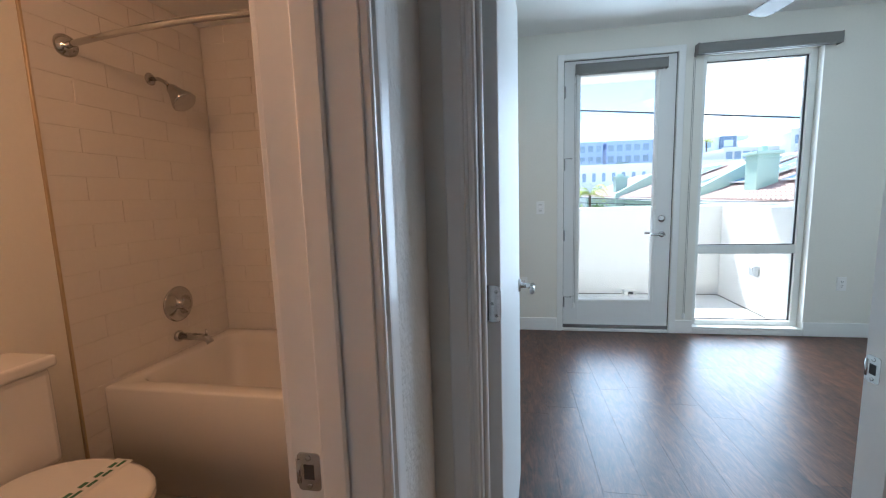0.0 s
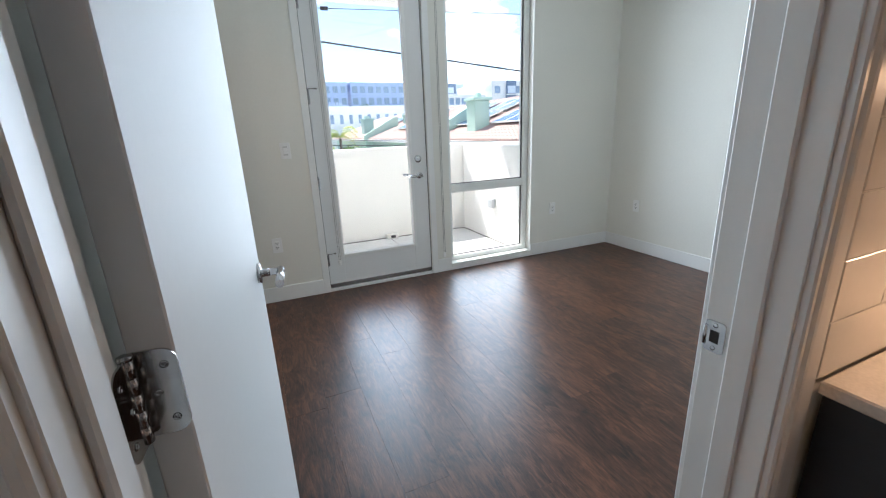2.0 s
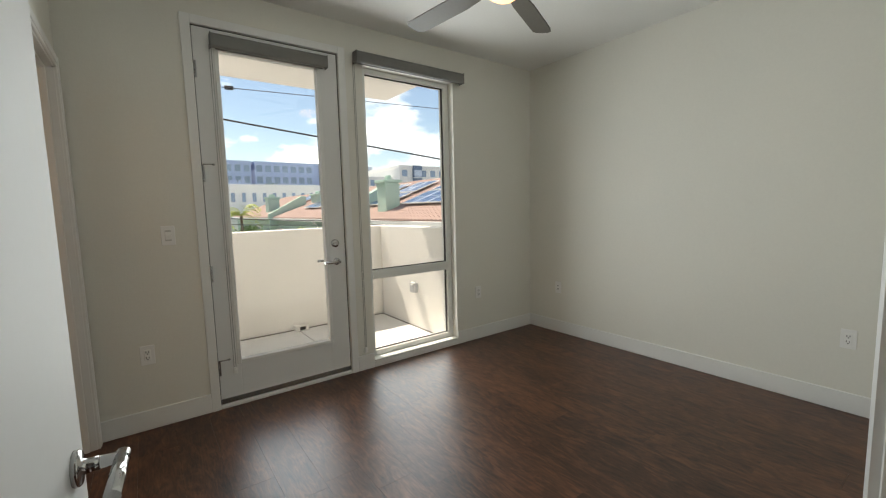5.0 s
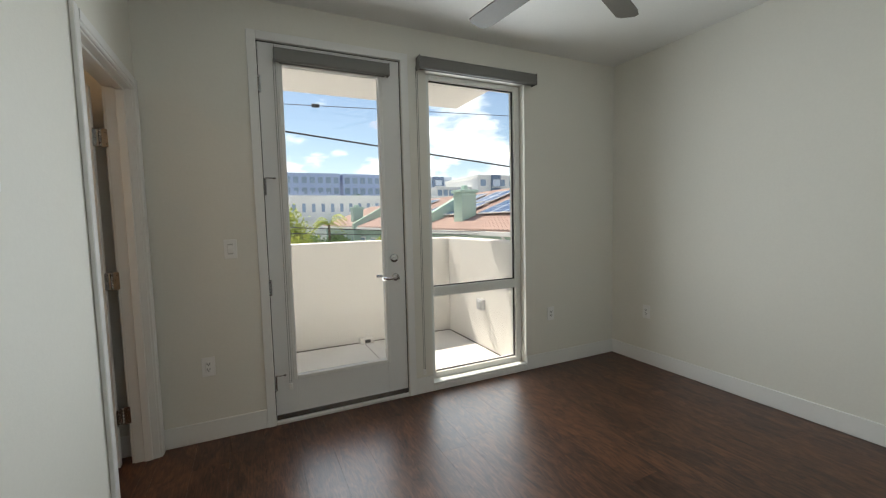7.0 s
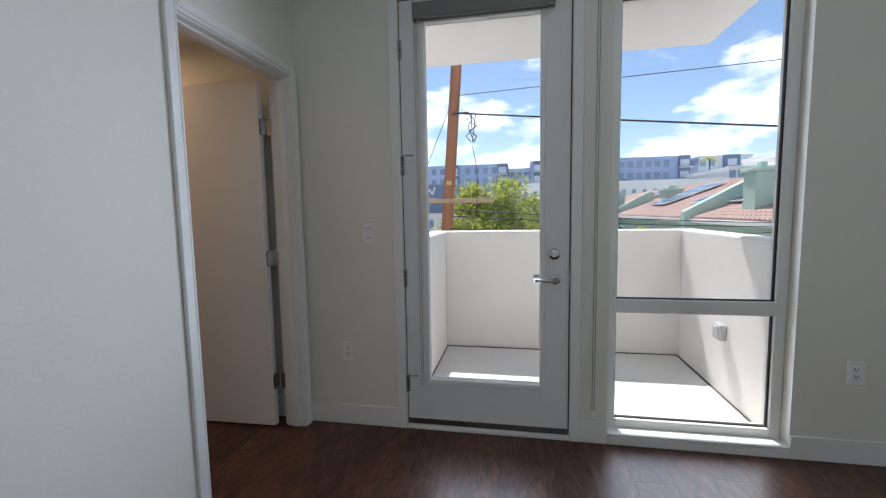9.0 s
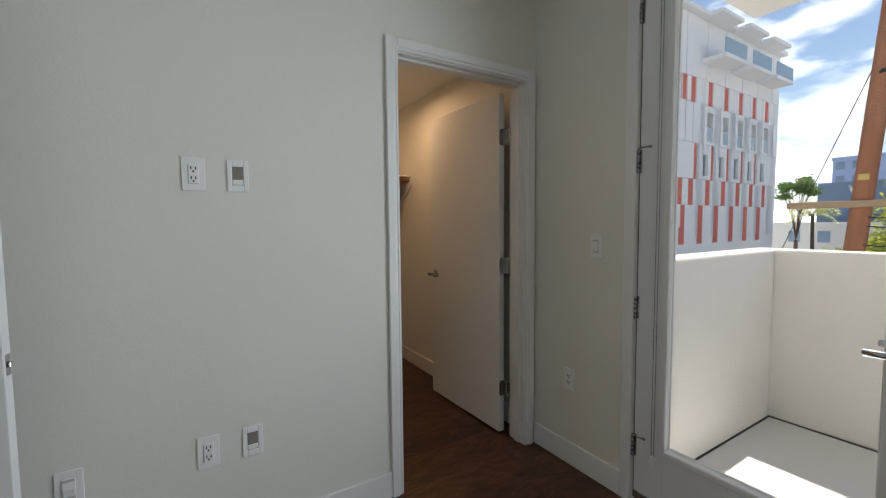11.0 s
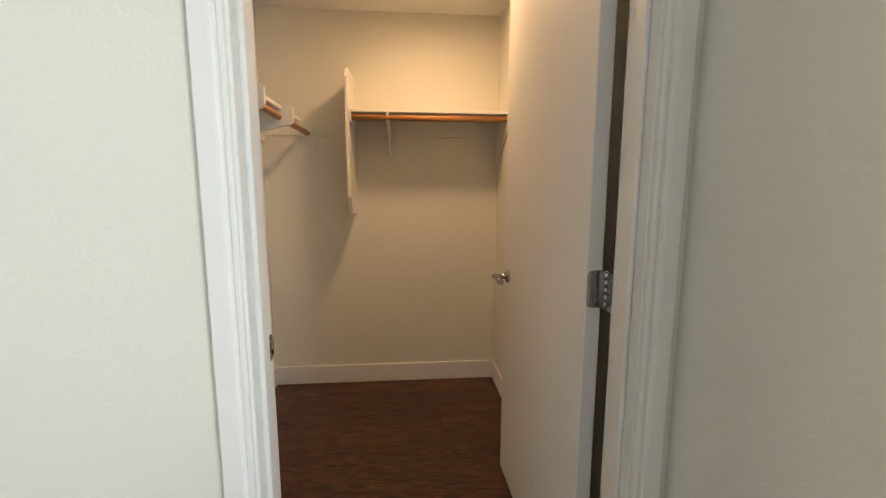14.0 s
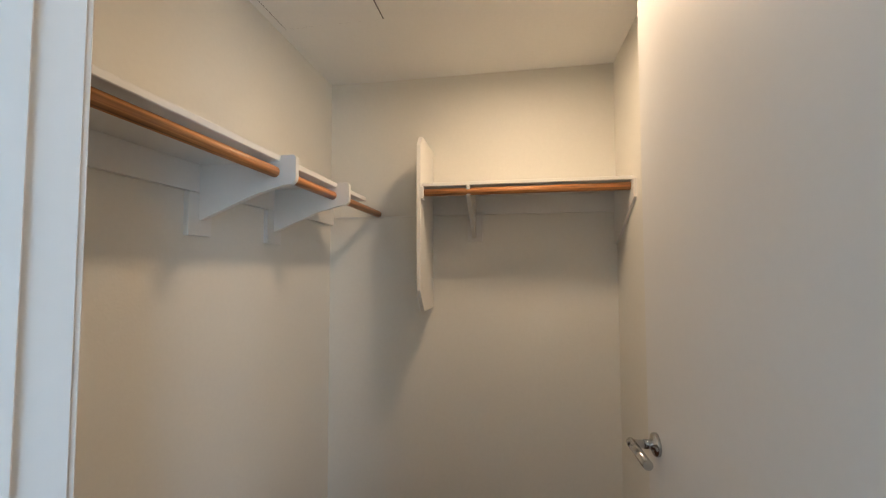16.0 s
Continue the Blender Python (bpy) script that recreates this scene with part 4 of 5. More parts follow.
PANELBLUE = mat("solar_cell", (0.04, 0.08, 0.18), 0.12, spread=0.2)
YELLOW = FAR("yellow_panel", (0.58, 0.56, 0.10), spread=0.05)
RED = FAR("coral_panel", (0.66, 0.16, 0.12), spread=0.05)
WHITEPANEL = FAR("white_panel", (0.88, 0.88, 0.88), spread=0.04, scale=0.3)
SKYWIN = mat("blue_window_glass", (0.42, 0.55, 0.66), 0.05, 0.8, spread=0.2, scale=0.5, per_object=0.3, gloss=0.9)
FRAMEGREY = FAR("grey_window_frame", (0.42, 0.44, 0.46), spread=0.05)
# near-black for car tyres and for the shade painted inside the garage
GARAGE_SHADE_TYRE = FAR("garage_shade_tyre", (0.03, 0.03, 0.03))
POLEWOOD = mat("pole_wood", (0.30, 0.13, 0.07), 0.85, spread=0.35, scale=3, fine=30, stretch=(6, 6, 0.6), bump=0.6, bump_scale=30)
WIRE = mat("black_wire", (0.02, 0.02, 0.025), 0.6)
BARK = mat("bark", (0.13, 0.09, 0.06), 0.9, spread=0.3, bump=0.5, bump_scale=30)


def leaf_material(name, colour, through_colour):
    """Leaf: the upper side's colour, with light passing through."""
    m = mat(name, colour, 0.5, spread=0.45, scale=1.4, fine=9)
    nt = m.node_tree
    tl, mix = nt.nodes.new("ShaderNodeBsdfTranslucent"), nt.nodes.new("ShaderNodeMixShader")
    tl.inputs[0].default_value, mix.inputs[0].default_value = (*through_colour, 1), 0.5
    nt.links.new(nt.nodes["Principled BSDF"].outputs[0], mix.inputs[1]), nt.links.new(tl.outputs[0], mix.inputs[2])
    nt.links.new(mix.outputs[0], nt.nodes["Material Output"].inputs[0])
    return m


LEAF = leaf_material("leaf_green", (0.13, 0.19, 0.045), (0.66, 0.70, 0.12))
LEAFDARK = leaf_material("leaf_dark", (0.07, 0.13, 0.04), (0.16, 0.30, 0.06))
RAILGLASS = mat("rail_glass", (0.35, 0.45, 0.52), 0.1, spread=0.05)

tagged(Build().box(-400, -300, GROUND - 1, 400, 900, GROUND).done("ground", ASPHALT), "grey asphalt ground reaching the horizon", "ground", kind="structure")


def block(name, label, x0, x1, y0, depth, z1, wall, cols, rows, ztop, pitch, w, h, dark=(), parapet=0.5, balconies=()):
    """A flat-roofed building with a grid of real window units in its front (towards -y)."""
    root = empty(name, label, "building")
    b = Build().box(x0, y0, GROUND, x1, y0 + depth, z1)
    b.box(x0 - 0.15, y0 - 0.15, z1 - parapet, x1 + 0.15, y0 + depth + 0.15, z1 + 0.1)
    b.done("wall", wall, root)
    for a, c in dark:
        Build().box(a, y0 - 0.5, GROUND, c, y0 + 0.2, z1 + 0.12).done("dark_bay", DARKBLUE, root)
    shared = None
    for i in range(cols):
        for j in range(rows):
            x = x0 + (i + 0.5) * (x1 - x0) / cols
            if any(a - w / 2 < x < c + w / 2 for a, c in dark):
                continue
            z = ztop - j * pitch
            if shared is None:
                shared = Build().box(-w / 2, -0.06, -h / 2, w / 2, 0.1, h / 2).done("window", FARWIN, root, pose(x, y0, z))
            else:
                ob = new("window", shared.data)
                ob.parent = root
                ob.matrix_basis = pose(x, y0, z)
    for a, c in dark:
        for j in range(rows):
            z = ztop - j * pitch
            Build().box((a + c) / 2 - 0.9, y0 - 0.62, z - h / 2, (a + c) / 2 + 0.9, y0 - 0.5, z + h / 2).done("window", PALEBLUE, root)
            Build().box((a + c) / 2 - 1.3, y0 - 1.4, z - h / 2 - 0.35, (a + c) / 2 + 1.3, y0 - 0.5, z - h / 2 - 0.2).done("balcony_slab", FARWHITE, root)
    return root


block("apartment_block", "blue-grey flat-roofed apartment building, several storeys", -24, -1.1, 100, 14, 12.3, BLUEGREY, 11, 5, 10.9, 2.5, 1.1, 1.4, ((-15, -12.6), (-3.5, -1.1)))
block("apartment_block", "pale grey-blue apartment building with dark windows", -0.9, 4.2, 103, 14, 11.4, PALEBLUE, 3, 4, 9.9, 2.5, 1.2, 1.4, ())
block("apartment_block", "blue-grey apartment building with a slate bay", 4.3, 20.6, 100, 14, 12.6, BLUEGREY, 9, 5, 11.1, 2.5, 1.1, 1.4, ((4.9, 6.8),))
block("apartment_block", "pale blue apartment building with a slate corner bay", 21.4, 38.2, 100, 14, 12.6, BLUEGREY, 9, 5, 11.1, 2.5, 1.2, 1.4, ((35.9, 38.2),))
block("apartment_block", "blue-grey apartment building with a slate wing", 40.4, 50.8, 101, 12, 12.5, PALEBLUE, 6, 5, 11.0, 2.5, 1.2, 1.4, ((45.2, 48.4),))
block("apartment_block", "white apartment building with small windows", 36.8, 45.0, 80, 18, 8.1, FARWHITE, 6, 4, 6.9, 2.5, 1.0, 1.3, ())
block("apartment_block", "white apartment building with slate balcony bays", 45.2, 82, 77, 16, 10.5, FARWHITE, 15, 4, 8.9, 2.6, 1.3, 1.4, ((48.4, 50.6), (57, 59.2)))
block("medical_building", "long white two-storey building with narrow windows", 1.7, 33, 66, 14, 5.3, FARWHITE, 22, 1, 3.5, 3, 0.5, 1.3, ())
b = Build().box(3.0, 60, GROUND, 33, 66, 1.5)
tagged(b.done("medical_annex", FARWHITE), "low white annex with a flat roof", "building")
root = empty("rooftop_sign", "long grey rooftop lettering on thin supports", "sign")
b = Build()
for i in range(15):
    if i != 7:
        b.box(4.6 + i * 0.55, 65.8, 5.4, 4.95 + i * 0.55, 65.9, 5.95 + (0.15 if i in (0, 4, 8) else 0))
b.done("letters", BLUEGREY, root)
block("far_house", "low white buildings behind the trees", -22, 2.5, 58, 10, 1.0, FARWHITE, 10, 1, -0.4, 3, 1.0, 1.2, ())
root = empty("dark_sign_building", "slate building with a pale zigzag sign", "building")
Build().box(-15.2, 62, GROUND, -8.2, 70, 5.4).done("wall", DARKBLUE, root)
b = Build()
zz = [(-12.6, 5.0), (-12.2, 3.9), (-11.8, 4.7), (-11.4, 3.9), (-11.0, 5.0)]
for (a, c), (d, e) in zip(zz, zz[1:]):
    b.tube([(a, 61.9, c), (d, 61.9, e)], 0.13, 6)
b.done("sign_mark", FARWHITE, root)


def row_house():
    """Long green house with a clay-tile roof sloping up away from the street side, chimneys and solar panels."""
    root = empty("row_house", "green stucco row house with clay-tile roof and chimneys", "house")
    ex, ez, rx, rz = 9.2, 0.79, 15.5, 3.1
    slope = math.atan2(rz - ez, rx - ex)
    Build().box(ex + 0.4, 13.0, GROUND, 24, 56, ez - 0.05).done("wall", GREENWALL, root)
    b = Build().plate([(ex, ez - 0.16), (ex, ez), (rx, rz), (24.0, -0.2), (24.0, -0.4), (rx, rz - 0.2)], 1, 12.6, 56.4)
    b.done("roof_deck", ROOFTILE, root)
    tagged(Build().box(ex - 0.08, 12.6, ez - 0.2, ex + 0.02, 56.4, ez - 0.02, 0.01).done("gutter", FARWHITE, root), "white gutter")
    # courses of barrel tiles
    b = Build()
    length = math.hypot(rx - ex, rz - ez)
    n = 20
    for i in range(n):
        u0 = i / n
        px, pz = ex + (rx - ex) * u0, ez + (rz - ez) * u0
        for k in range(150):
            y = 12.8 + k * 0.29
            dx, dz = math.cos(slope), math.sin(slope)
            step = length / n + 0.05
            v = [b.bm.verts.new(p) for p in ((px, y, pz + 0.035), (px, y + 0.15, pz + 0.105), (px, y + 0.27, pz + 0.035), (px + dx * step, y + 0.27, pz + dz * step + 0.01), (px + dx * step, y + 0.15, pz + dz * step + 0.07), (px + dx * step, y, pz + dz * step + 0.01))]
            b.bm.faces.new((v[0], v[1], v[4], v[5])), b.bm.faces.new((v[1], v[2], v[3], v[4])), b.bm.faces.new((v[0], v[2], v[1]))
    tagged(b.done("roof_tiles", ROOFTILE, root), "reddish clay barrel tiles", kind="stuff")
    for y in (22.5, 37.5):
        b = Build().plate([(ex - 0.3, GROUND), (ex - 0.3, ez + 0.32), (11.7, 2.62), (12.1, 2.62), (12.1, GROUND)], 1, y, y + 0.45)
        b.done("party_wall", GREENWALL, root)
    for x, y, w in ((10.06, 19.0, 0.82), (12.3, 35.4, 1.2), (10.2, 43.0, 1.05)):
        b = Build().box(x, y, -2, x + w, y + w * 1.1, 2.62, 0.02)
        b.box(x - 0.1, y - 0.1, 2.62, x + w + 0.1, y + w * 1.1 + 0.1, 2.76, 0.02).box(x - 0.04, y - 0.04, 2.44, x + w + 0.04, y + w * 1.1 + 0.04, 2.52, 0.01)
        b.box(x + 0.3, y + 0.3, 2.76, x + w - 0.3, y + w * 1.1 - 0.3, 3.0, 0.02)
        b.done("chimney", GREENWALL, root)
    for y0, n in ((15.2, 3), (20.25, 2), (23.3, 3), (30.5, 3), (39, 3)):
        for i in range(n):
            for r in range(2):
                u = 0.24 + 0.30 * r
                px, pz = ex + (rx - ex) * u, ez + (rz - ez) * u + 0.2
                m = Matrix.Translation((px, y0 + i * 1.12, pz)) @ Matrix.Rotation(-slope, 4, "Y")
                b = Build().box(0, 0, 0, 1.78, 1.06, 0.04)
                b.done("solar_panel", PANELBLUE, root, m)
                b = Build().box(-0.03, -0.03, -0.01, 0.0, 1.09, 0.045).box(1.78, -0.03, -0.01, 1.81, 1.09, 0.045).box(0, -0.03, -0.01, 1.78, 0, 0.045).box(0, 1.06, -0.01, 1.78, 1.09, 0.045).box(0.88, 0, 0.04, 0.90, 1.06, 0.043)
                b.done("panel_frame", FARWHITE, root, m)
    for y in (15.0, 18.2, 22.2, 25.0, 28.6, 32.6, 36.0, 39.5, 44.0, 48.0):
        xx = ex + 0.4
        b = Build().box(xx - 0.08, y, -1.25, xx + 0.02, y + 1.5, -0.05, 0.01)
        b.done("window_frame", FARWHITE, root)
        for k in range(2):
            Build().box(xx - 0.10, y + 0.10 + 0.70 * k, -1.13, xx - 0.05, y + 0.70 + 0.70 * k, -0.17).done("window_pane", FARWIN, root)
    b = Build()
    for y in (27.4, 14.2):
        b.tube([(ex - 0.05, y, ez - 0.15), (ex + 0.25, y, ez - 0.5), (ex + 0.32, y, GROUND + 0.2)], 0.06, 8)
    b.done("downpipe", FARWHITE, root)


row_house()


def panel_building():
    """White building along x = -15 with coloured upright panels, recessed balconies and an open garage."""
    root = empty("panel_building", "white apartment building with yellow and coral upright panels", "building")
    X, y0, y1, top = -15.0, 8.0, 50.0, 17.0
    b = Build().box(X - 14, y0, 2.1, X - 2.2, y1 - 0.05, top - 0.3)
    b.done("core", WHITEPANEL, root)
    floors = [(2.58, 4.55), (4.57, 7.28), (7.30, 10.30), (10.32, 12.15), (12.17, 16.9)]
    Build().box(X - 14, y0, 0.86, X + 0.35, 32.75, 2.56, 0.02).done("garage_band", WHITEPANEL, root)
    Build().box(X - 14, 32.8, GROUND, X - 0.02, y1, 2.56).done("base_wall", WHITEPANEL, root)
    Build().box(X - 14, y0, GROUND, X + 0.2, 32.75, -0.5).done("garage_deck", WHITEPANEL, root)
    # back, ceiling and floor faces coloured near-black as the garage's shade
    Build().box(X - 13, y0 + 0.1, -0.5, X - 7, 32.7, 0.86).box(X - 7, y0, 0.838, X - 0.3, 32.7, 0.858).box(X - 7, y0, -0.498, X - 0.3, 32.7, -0.48).done("garage_back", GARAGE_SHADE_TYRE, root)
    Build().box(X - 0.9, 30.0, -0.48, X - 0.05, 32.74, 0.838).done("garage_end_wall", WHITEPANEL, root)
    # near-black block that stands for the shade behind the end wall
    Build().box(X - 7, 30.0, -0.48, X - 0.9, 32.7, 0.838).done("garage_end_lining", GARAGE_SHADE_TYRE, root)
    for y in (33.25, 35.9, 38.4, 41.0, 43.6, 46.2):
        Build().box(X - 0.02, y, -0.45, X + 0.02, y + 0.7, 2.54).done("accent_panel", RED, root)
    for y in (14.0, 18.4, 22.75):
        Build().box(X - 0.9, y, -0.48, X - 0.3, y + 0.8, 0.838).done("column", WHITEPANEL, root)
    slab = {}

    def piece(name, y, z, w, h, depth, material, x=0.0):
        key = (name, round(w, 2), round(h, 2), depth, material.name)
        if key not in slab:
            slab[key] = Build().box(-2.2 if depth is None else -depth, 0, 0, 0, w, h).done(name, material, root, pose(X + x, y, z))
        else:
            ob = new(name, slab[key].data)
            ob.parent = root
            ob.matrix_basis = pose(X + x, y, z)

    def glazed(y, w, za, zb, lo, hi, bar):
        """A set-back window with frame, mullion and rail between a sill band and a head band."""
        piece("window_pane", y, lo, w, hi - lo, 0.05, SKYWIN, -0.25)
        piece("sill_band", y, za, w, lo - za, None, WHITEPANEL), piece("head_band", y, hi, w, zb - hi, None, WHITEPANEL)
        if bar:
            piece("mullion", y + w * 0.48, lo, 0.09, hi - lo, 0.12, FRAMEGREY, -0.17)
            piece("rail_bar", y, lo + (hi - lo) * 0.3, w, 0.08, 0.10, FRAMEGREY, -0.18)
            piece("mullion", y, lo, 0.06, hi - lo, 0.12, FRAMEGREY, -0.17), piece("mullion", y + w - 0.06, lo, 0.06, hi - lo, 0.12, FRAMEGREY, -0.17)

    def recess(y, w, za, zb):
        """A roofed balcony set into the wall, with a glass rail and a glazed door at its back."""
        piece("balcony_floor", y, za, w, 0.25, None, WHITEPANEL), piece("head_band", y, zb - 0.5, w, 0.5, None, WHITEPANEL)
        piece("rail_glass", y, za + 0.25, w * 0.48, 1.1, 0.04, RAILGLASS, -0.08), piece("rail_glass", y + w * 0.5, za + 0.25, w * 0.48, 1.1, 0.04, RAILGLASS, -0.08)
        piece("rail_bar", y, za + 1.35, w, 0.05, 0.07, FRAMEGREY, -0.06), piece("rail_post", y + w * 0.48, za + 0.25, 0.05, 1.1, 0.06, FRAMEGREY, -0.07)
        piece("balcony_window", y + 0.12, za + 0.25, w * 0.42, 2.1, 0.1, SKYWIN, -2.09)

    # each bay: offset and width of windows (w), balconies (b), broad panels (p) and thin strips (s) from its start
    bays = [
        [("w", 1.25, 0.66), ("p", 3.98, 0.74)],
        [("w", 0.15, 1.55), ("s", 1.70, 0.24), ("p", 2.87, 0.80)],
        [("b", -0.15, 2.2), ("s", 3.02, 0.14)],
        [("s", 2.40, 0.12), ("p", 3.35, 0.85)],
        [("w", 0.35, 1.9)],
    ]
    for k, (za, zb) in enumerate(floors):
        parts = []
        start = 8.4
        while start < 34:
            for kind, off, w in bays[k]:
                if start > 30 and kind in "wb":
                    w *= 0.62
                if y0 < start + off and start + off + w < 34.2:
                    parts.append((start + off, w, kind))
            start += 4.45
        start = 34.4 + 0.7 * (k % 3)
        while start < y1 - 2.3 and k < 4:
            parts += [(start, 0.75, "p"), (start + 1.15, 0.95, "b" if k == 2 else "w")]
            start += 2.55
        parts += {0: [(32.85, 0.73, "p")], 3: [(33.25, 0.62, "p")]}.get(k, [])
        parts.sort()
        y = y0
        for a, w, kind in parts + [(y1, 0, "end")]:
            if a < y - 0.01:
                continue
            n = max(1, math.ceil((a - y) / 1.6))
            for i in range(n):
                if a - y > 0.02:
                    piece("wall_panel", y + (a - y) * i / n, za, (a - y) / n - 0.015, zb - za - 0.01, None, WHITEPANEL, 0.03 if (i + k) % 2 else 0.0)
            accent = RED if a > 32.3 else YELLOW
            if kind == "w":
                lo, hi = ((za + 0.15, zb - 0.55), (za + 0.28, zb - 0.72), (0, 0), (0, 0), (za + 0.25, za + 2.1))[k]
                glazed(a, w, za, zb, lo, hi, k in (1, 4))
            elif kind == "b":
                recess(a, w, za, zb)
            elif kind in "ps":
                piece("accent_panel", a, za, w, zb - za, None, accent, -0.05)
            y = a + w
    # roof terraces near the far corner
    for y in (36.0, 40.5, 45.0):
        Build().box(X - 2, y, 13.4, X + 1.6, y + 3.4, 13.7, 0.02).done("terrace_slab", WHITEPANEL, root)
        Build().box(X + 1.5, y, 13.7, X + 1.56, y + 3.4, 14.8).done("terrace_rail", RAILGLASS, root)
        Build().box(X - 2, y - 0.2, 16.6, X + 1.4, y + 3.2, 16.9, 0.02).done("canopy", WHITEPANEL, root)
    Build().box(X - 14, y0, top - 0.35, X + 0.5, y1 + 0.3, top, 0.03).done("roof_edge", WHITEPANEL, root)


panel_building()


def car(at, turn, paint, label):
    root = empty("parked_car", label, "car", m=pose(*at, 0, 0, turn))
    prof = [(-2.2, 0.35), (-2.25, 0.75), (-1.9, 0.95), (-1.1, 1.02), (-0.5, 1.5), (0.9, 1.55), (1.7, 1.05), (2.15, 0.95), (2.25, 0.4)]
    Build().plate(prof, 1, -0.88, 0.88, 0.06).done("body", paint, root)
    Build().plate([(-0.98, 1.04), (-0.47, 1.45), (0.86, 1.49), (1.5, 1.07)], 1, -0.89, 0.89).done("window", FARWIN, root)
    for x in (-1.4, 1.4):
        for y in (-0.8, 0.8):
            Build().tube([(x, y - 0.11, 0.33), (x, y + 0.11, 0.33)], 0.33, 18).done("wheel", GARAGE_SHADE_TYRE, root)


SILVER = mat("silver_paint", (0.45, 0.46, 0.48), 0.25, 0.3)
car((-16.9, 16.2, -0.48), 80, SILVER, "silver car parked inside the open garage")
car((-17.0, 20.6, -0.48), 84, FARWHITE, "white car parked inside the open garage")
car((-17.0, 24.9, -0.48), 82, SILVER, "grey car parked inside the open garage")
car((4.6, 46, -3.0), 20, mat("red_paint", (0.4, 0.04, 0.03), 0.3), "red car parked behind bushes")
b = Build().box(1, 42, GROUND, 9.5, 58, -3.0)
tagged(b.done("pavement_parking", ASPHALT), "raised asphalt parking deck", "parking", kind="structure")


def tree(name, label, base, top, spread, n, leaf, seed, size, palm=False):
    """Tapered trunk, limbs and a crown of many single leaves in uneven clumps."""
    rng = random.Random(seed)
    root = empty(name, label, "tree", m=pose(*base))
    h = top - base[2]
    b = Build()
    fork = h * 0.45
    b.tube([(0, 0, 0), (0.05, 0.02, fork * 0.5), (0.0, 0.05, fork)], 0.05 * h ** 0.7, 8, r_end=0.03 * h ** 0.7)
    tips = []
    for i in range(26):
        a, u = rng.uniform(0, 6.28), math.sqrt(rng.uniform(0.02, 0.8))
        r = spread * u
        tip = Vector((r * math.cos(a), r * math.sin(a), h - spread * (0.16 + 1.5 * (1 - math.sqrt(1 - u * u))) - rng.uniform(0, 0.55) * spread))
        b.tube([(0, 0.05, fork), (tip.x * 0.4, tip.y * 0.4, (fork + tip.z) * 0.52), tuple(tip)], 0.035, 5, r_end=0.008)
        tips.append(tip)
    b.done("trunk", BARK, root)
    b = Build()
    for i in range(n):
        t = tips[rng.randrange(len(tips))]
        c = t + Vector([rng.gauss(0, spread * 0.15) for _ in range(2)] + [rng.gauss(0, spread * 0.10)])
        d = Vector([rng.uniform(-1, 1) for _ in range(3)]).normalized()
        s = d.orthogonal().normalized()
        L, W = size * rng.uniform(0.7, 1.4), size * rng.uniform(0.3, 0.5)
        v = [b.bm.verts.new(c + q) for q in (-d * L, s * W, d * L + Vector((0, 0, -0.15 * L)), -s * W)]
        b.bm.faces.new(v)
    tagged(b.done("leaves", leaf, root), "many small leaves", kind="stuff")
    return root


tree("tree", "leafy green street tree behind the utility pole", (0.35, 17.6, GROUND), 2.75, 1.95, 15000, LEAF, 3, 0.085)
tree("tree", "dark green tree behind the parapet", (5.0, 36.0, GROUND), 0.7, 2.6, 3000, LEAFDARK, 8, 0.16)
tree("tree", "dark green tree beside the green house", (8.0, 40.0, GROUND), 0.3, 2.4, 2600, LEAFDARK, 9, 0.16)
tree("tree", "small green tree before the green house", (7.9, 25.5, GROUND), 0.42, 1.0, 2600, LEAF, 12, 0.08)
tree("tree", "yellow-green bushes by the pole foot", (-3.4, 26.0, GROUND), 0.75, 2.2, 4000, LEAF, 14, 0.10)
tree("tree", "far tree before the blue building", (12.5, 92, GROUND), 7.2, 3.5, 1400, LEAF, 15, 0.32)
tree("tree", "far tree before the blue building", (17, 92, GROUND), 7.4, 3.8, 1400, LEAF, 16, 0.32)
tree("tree", "far tree between pale buildings", (23, 93, GROUND), 7.6, 3.4, 1400, LEAFDARK, 17, 0.32)
tree("tree", "far dark tree beside the slate sign", (-14.8, 55, GROUND), 6.0, 1.8, 1500, LEAFDARK, 18, 0.2)


def palm(base, top, seed):
    rng = random.Random(seed)
    root = empty("palm_tree", "slender palm tree with drooping fronds", "tree", group="palm trees", m=pose(*base))
    h = top - base[2]
    Build().tube([(0, 0, 0), (0.1, 0, h * 0.5), (0, 0, h - 0.8)], 0.16, 8, r_end=0.11).done("trunk", BARK, root)
    b = Build()
    for i in range(22):
        a, lift = rng.uniform(0, 6.28), rng.uniform(0.0, 1.0)
        for k in range(9):
            u = k / 9
            r, z = 1.6 * u, h - 0.8 + lift * 1.1 * math.sin(u * 2.6) - 1.1 * u * u * (1.2 - lift)
            c = Vector((r * math.cos(a), r * math.sin(a), z))
            side = Vector((-math.sin(a), math.cos(a), -0.5))
            fwd = Vector((math.cos(a), math.sin(a), 0)) * 0.14
            for s in (-1, 1):
                side2 = Vector((side.x * s, side.y * s, -0.5)) * 0.38
                v = [b.bm.verts.new(p) for p in (c, c + fwd, c + fwd * 1.6 + side2)]
                b.bm.faces.new(v)
    tagged(b.done("fronds", LEAF, root), "feathery green fronds", kind="stuff")


palm((7.0, 39.0, GROUND), 2.0, 4)
palm((-10.4, 44, GROUND), 2.6, 6)
palm((38, 90, GROUND), 11.5, 7)


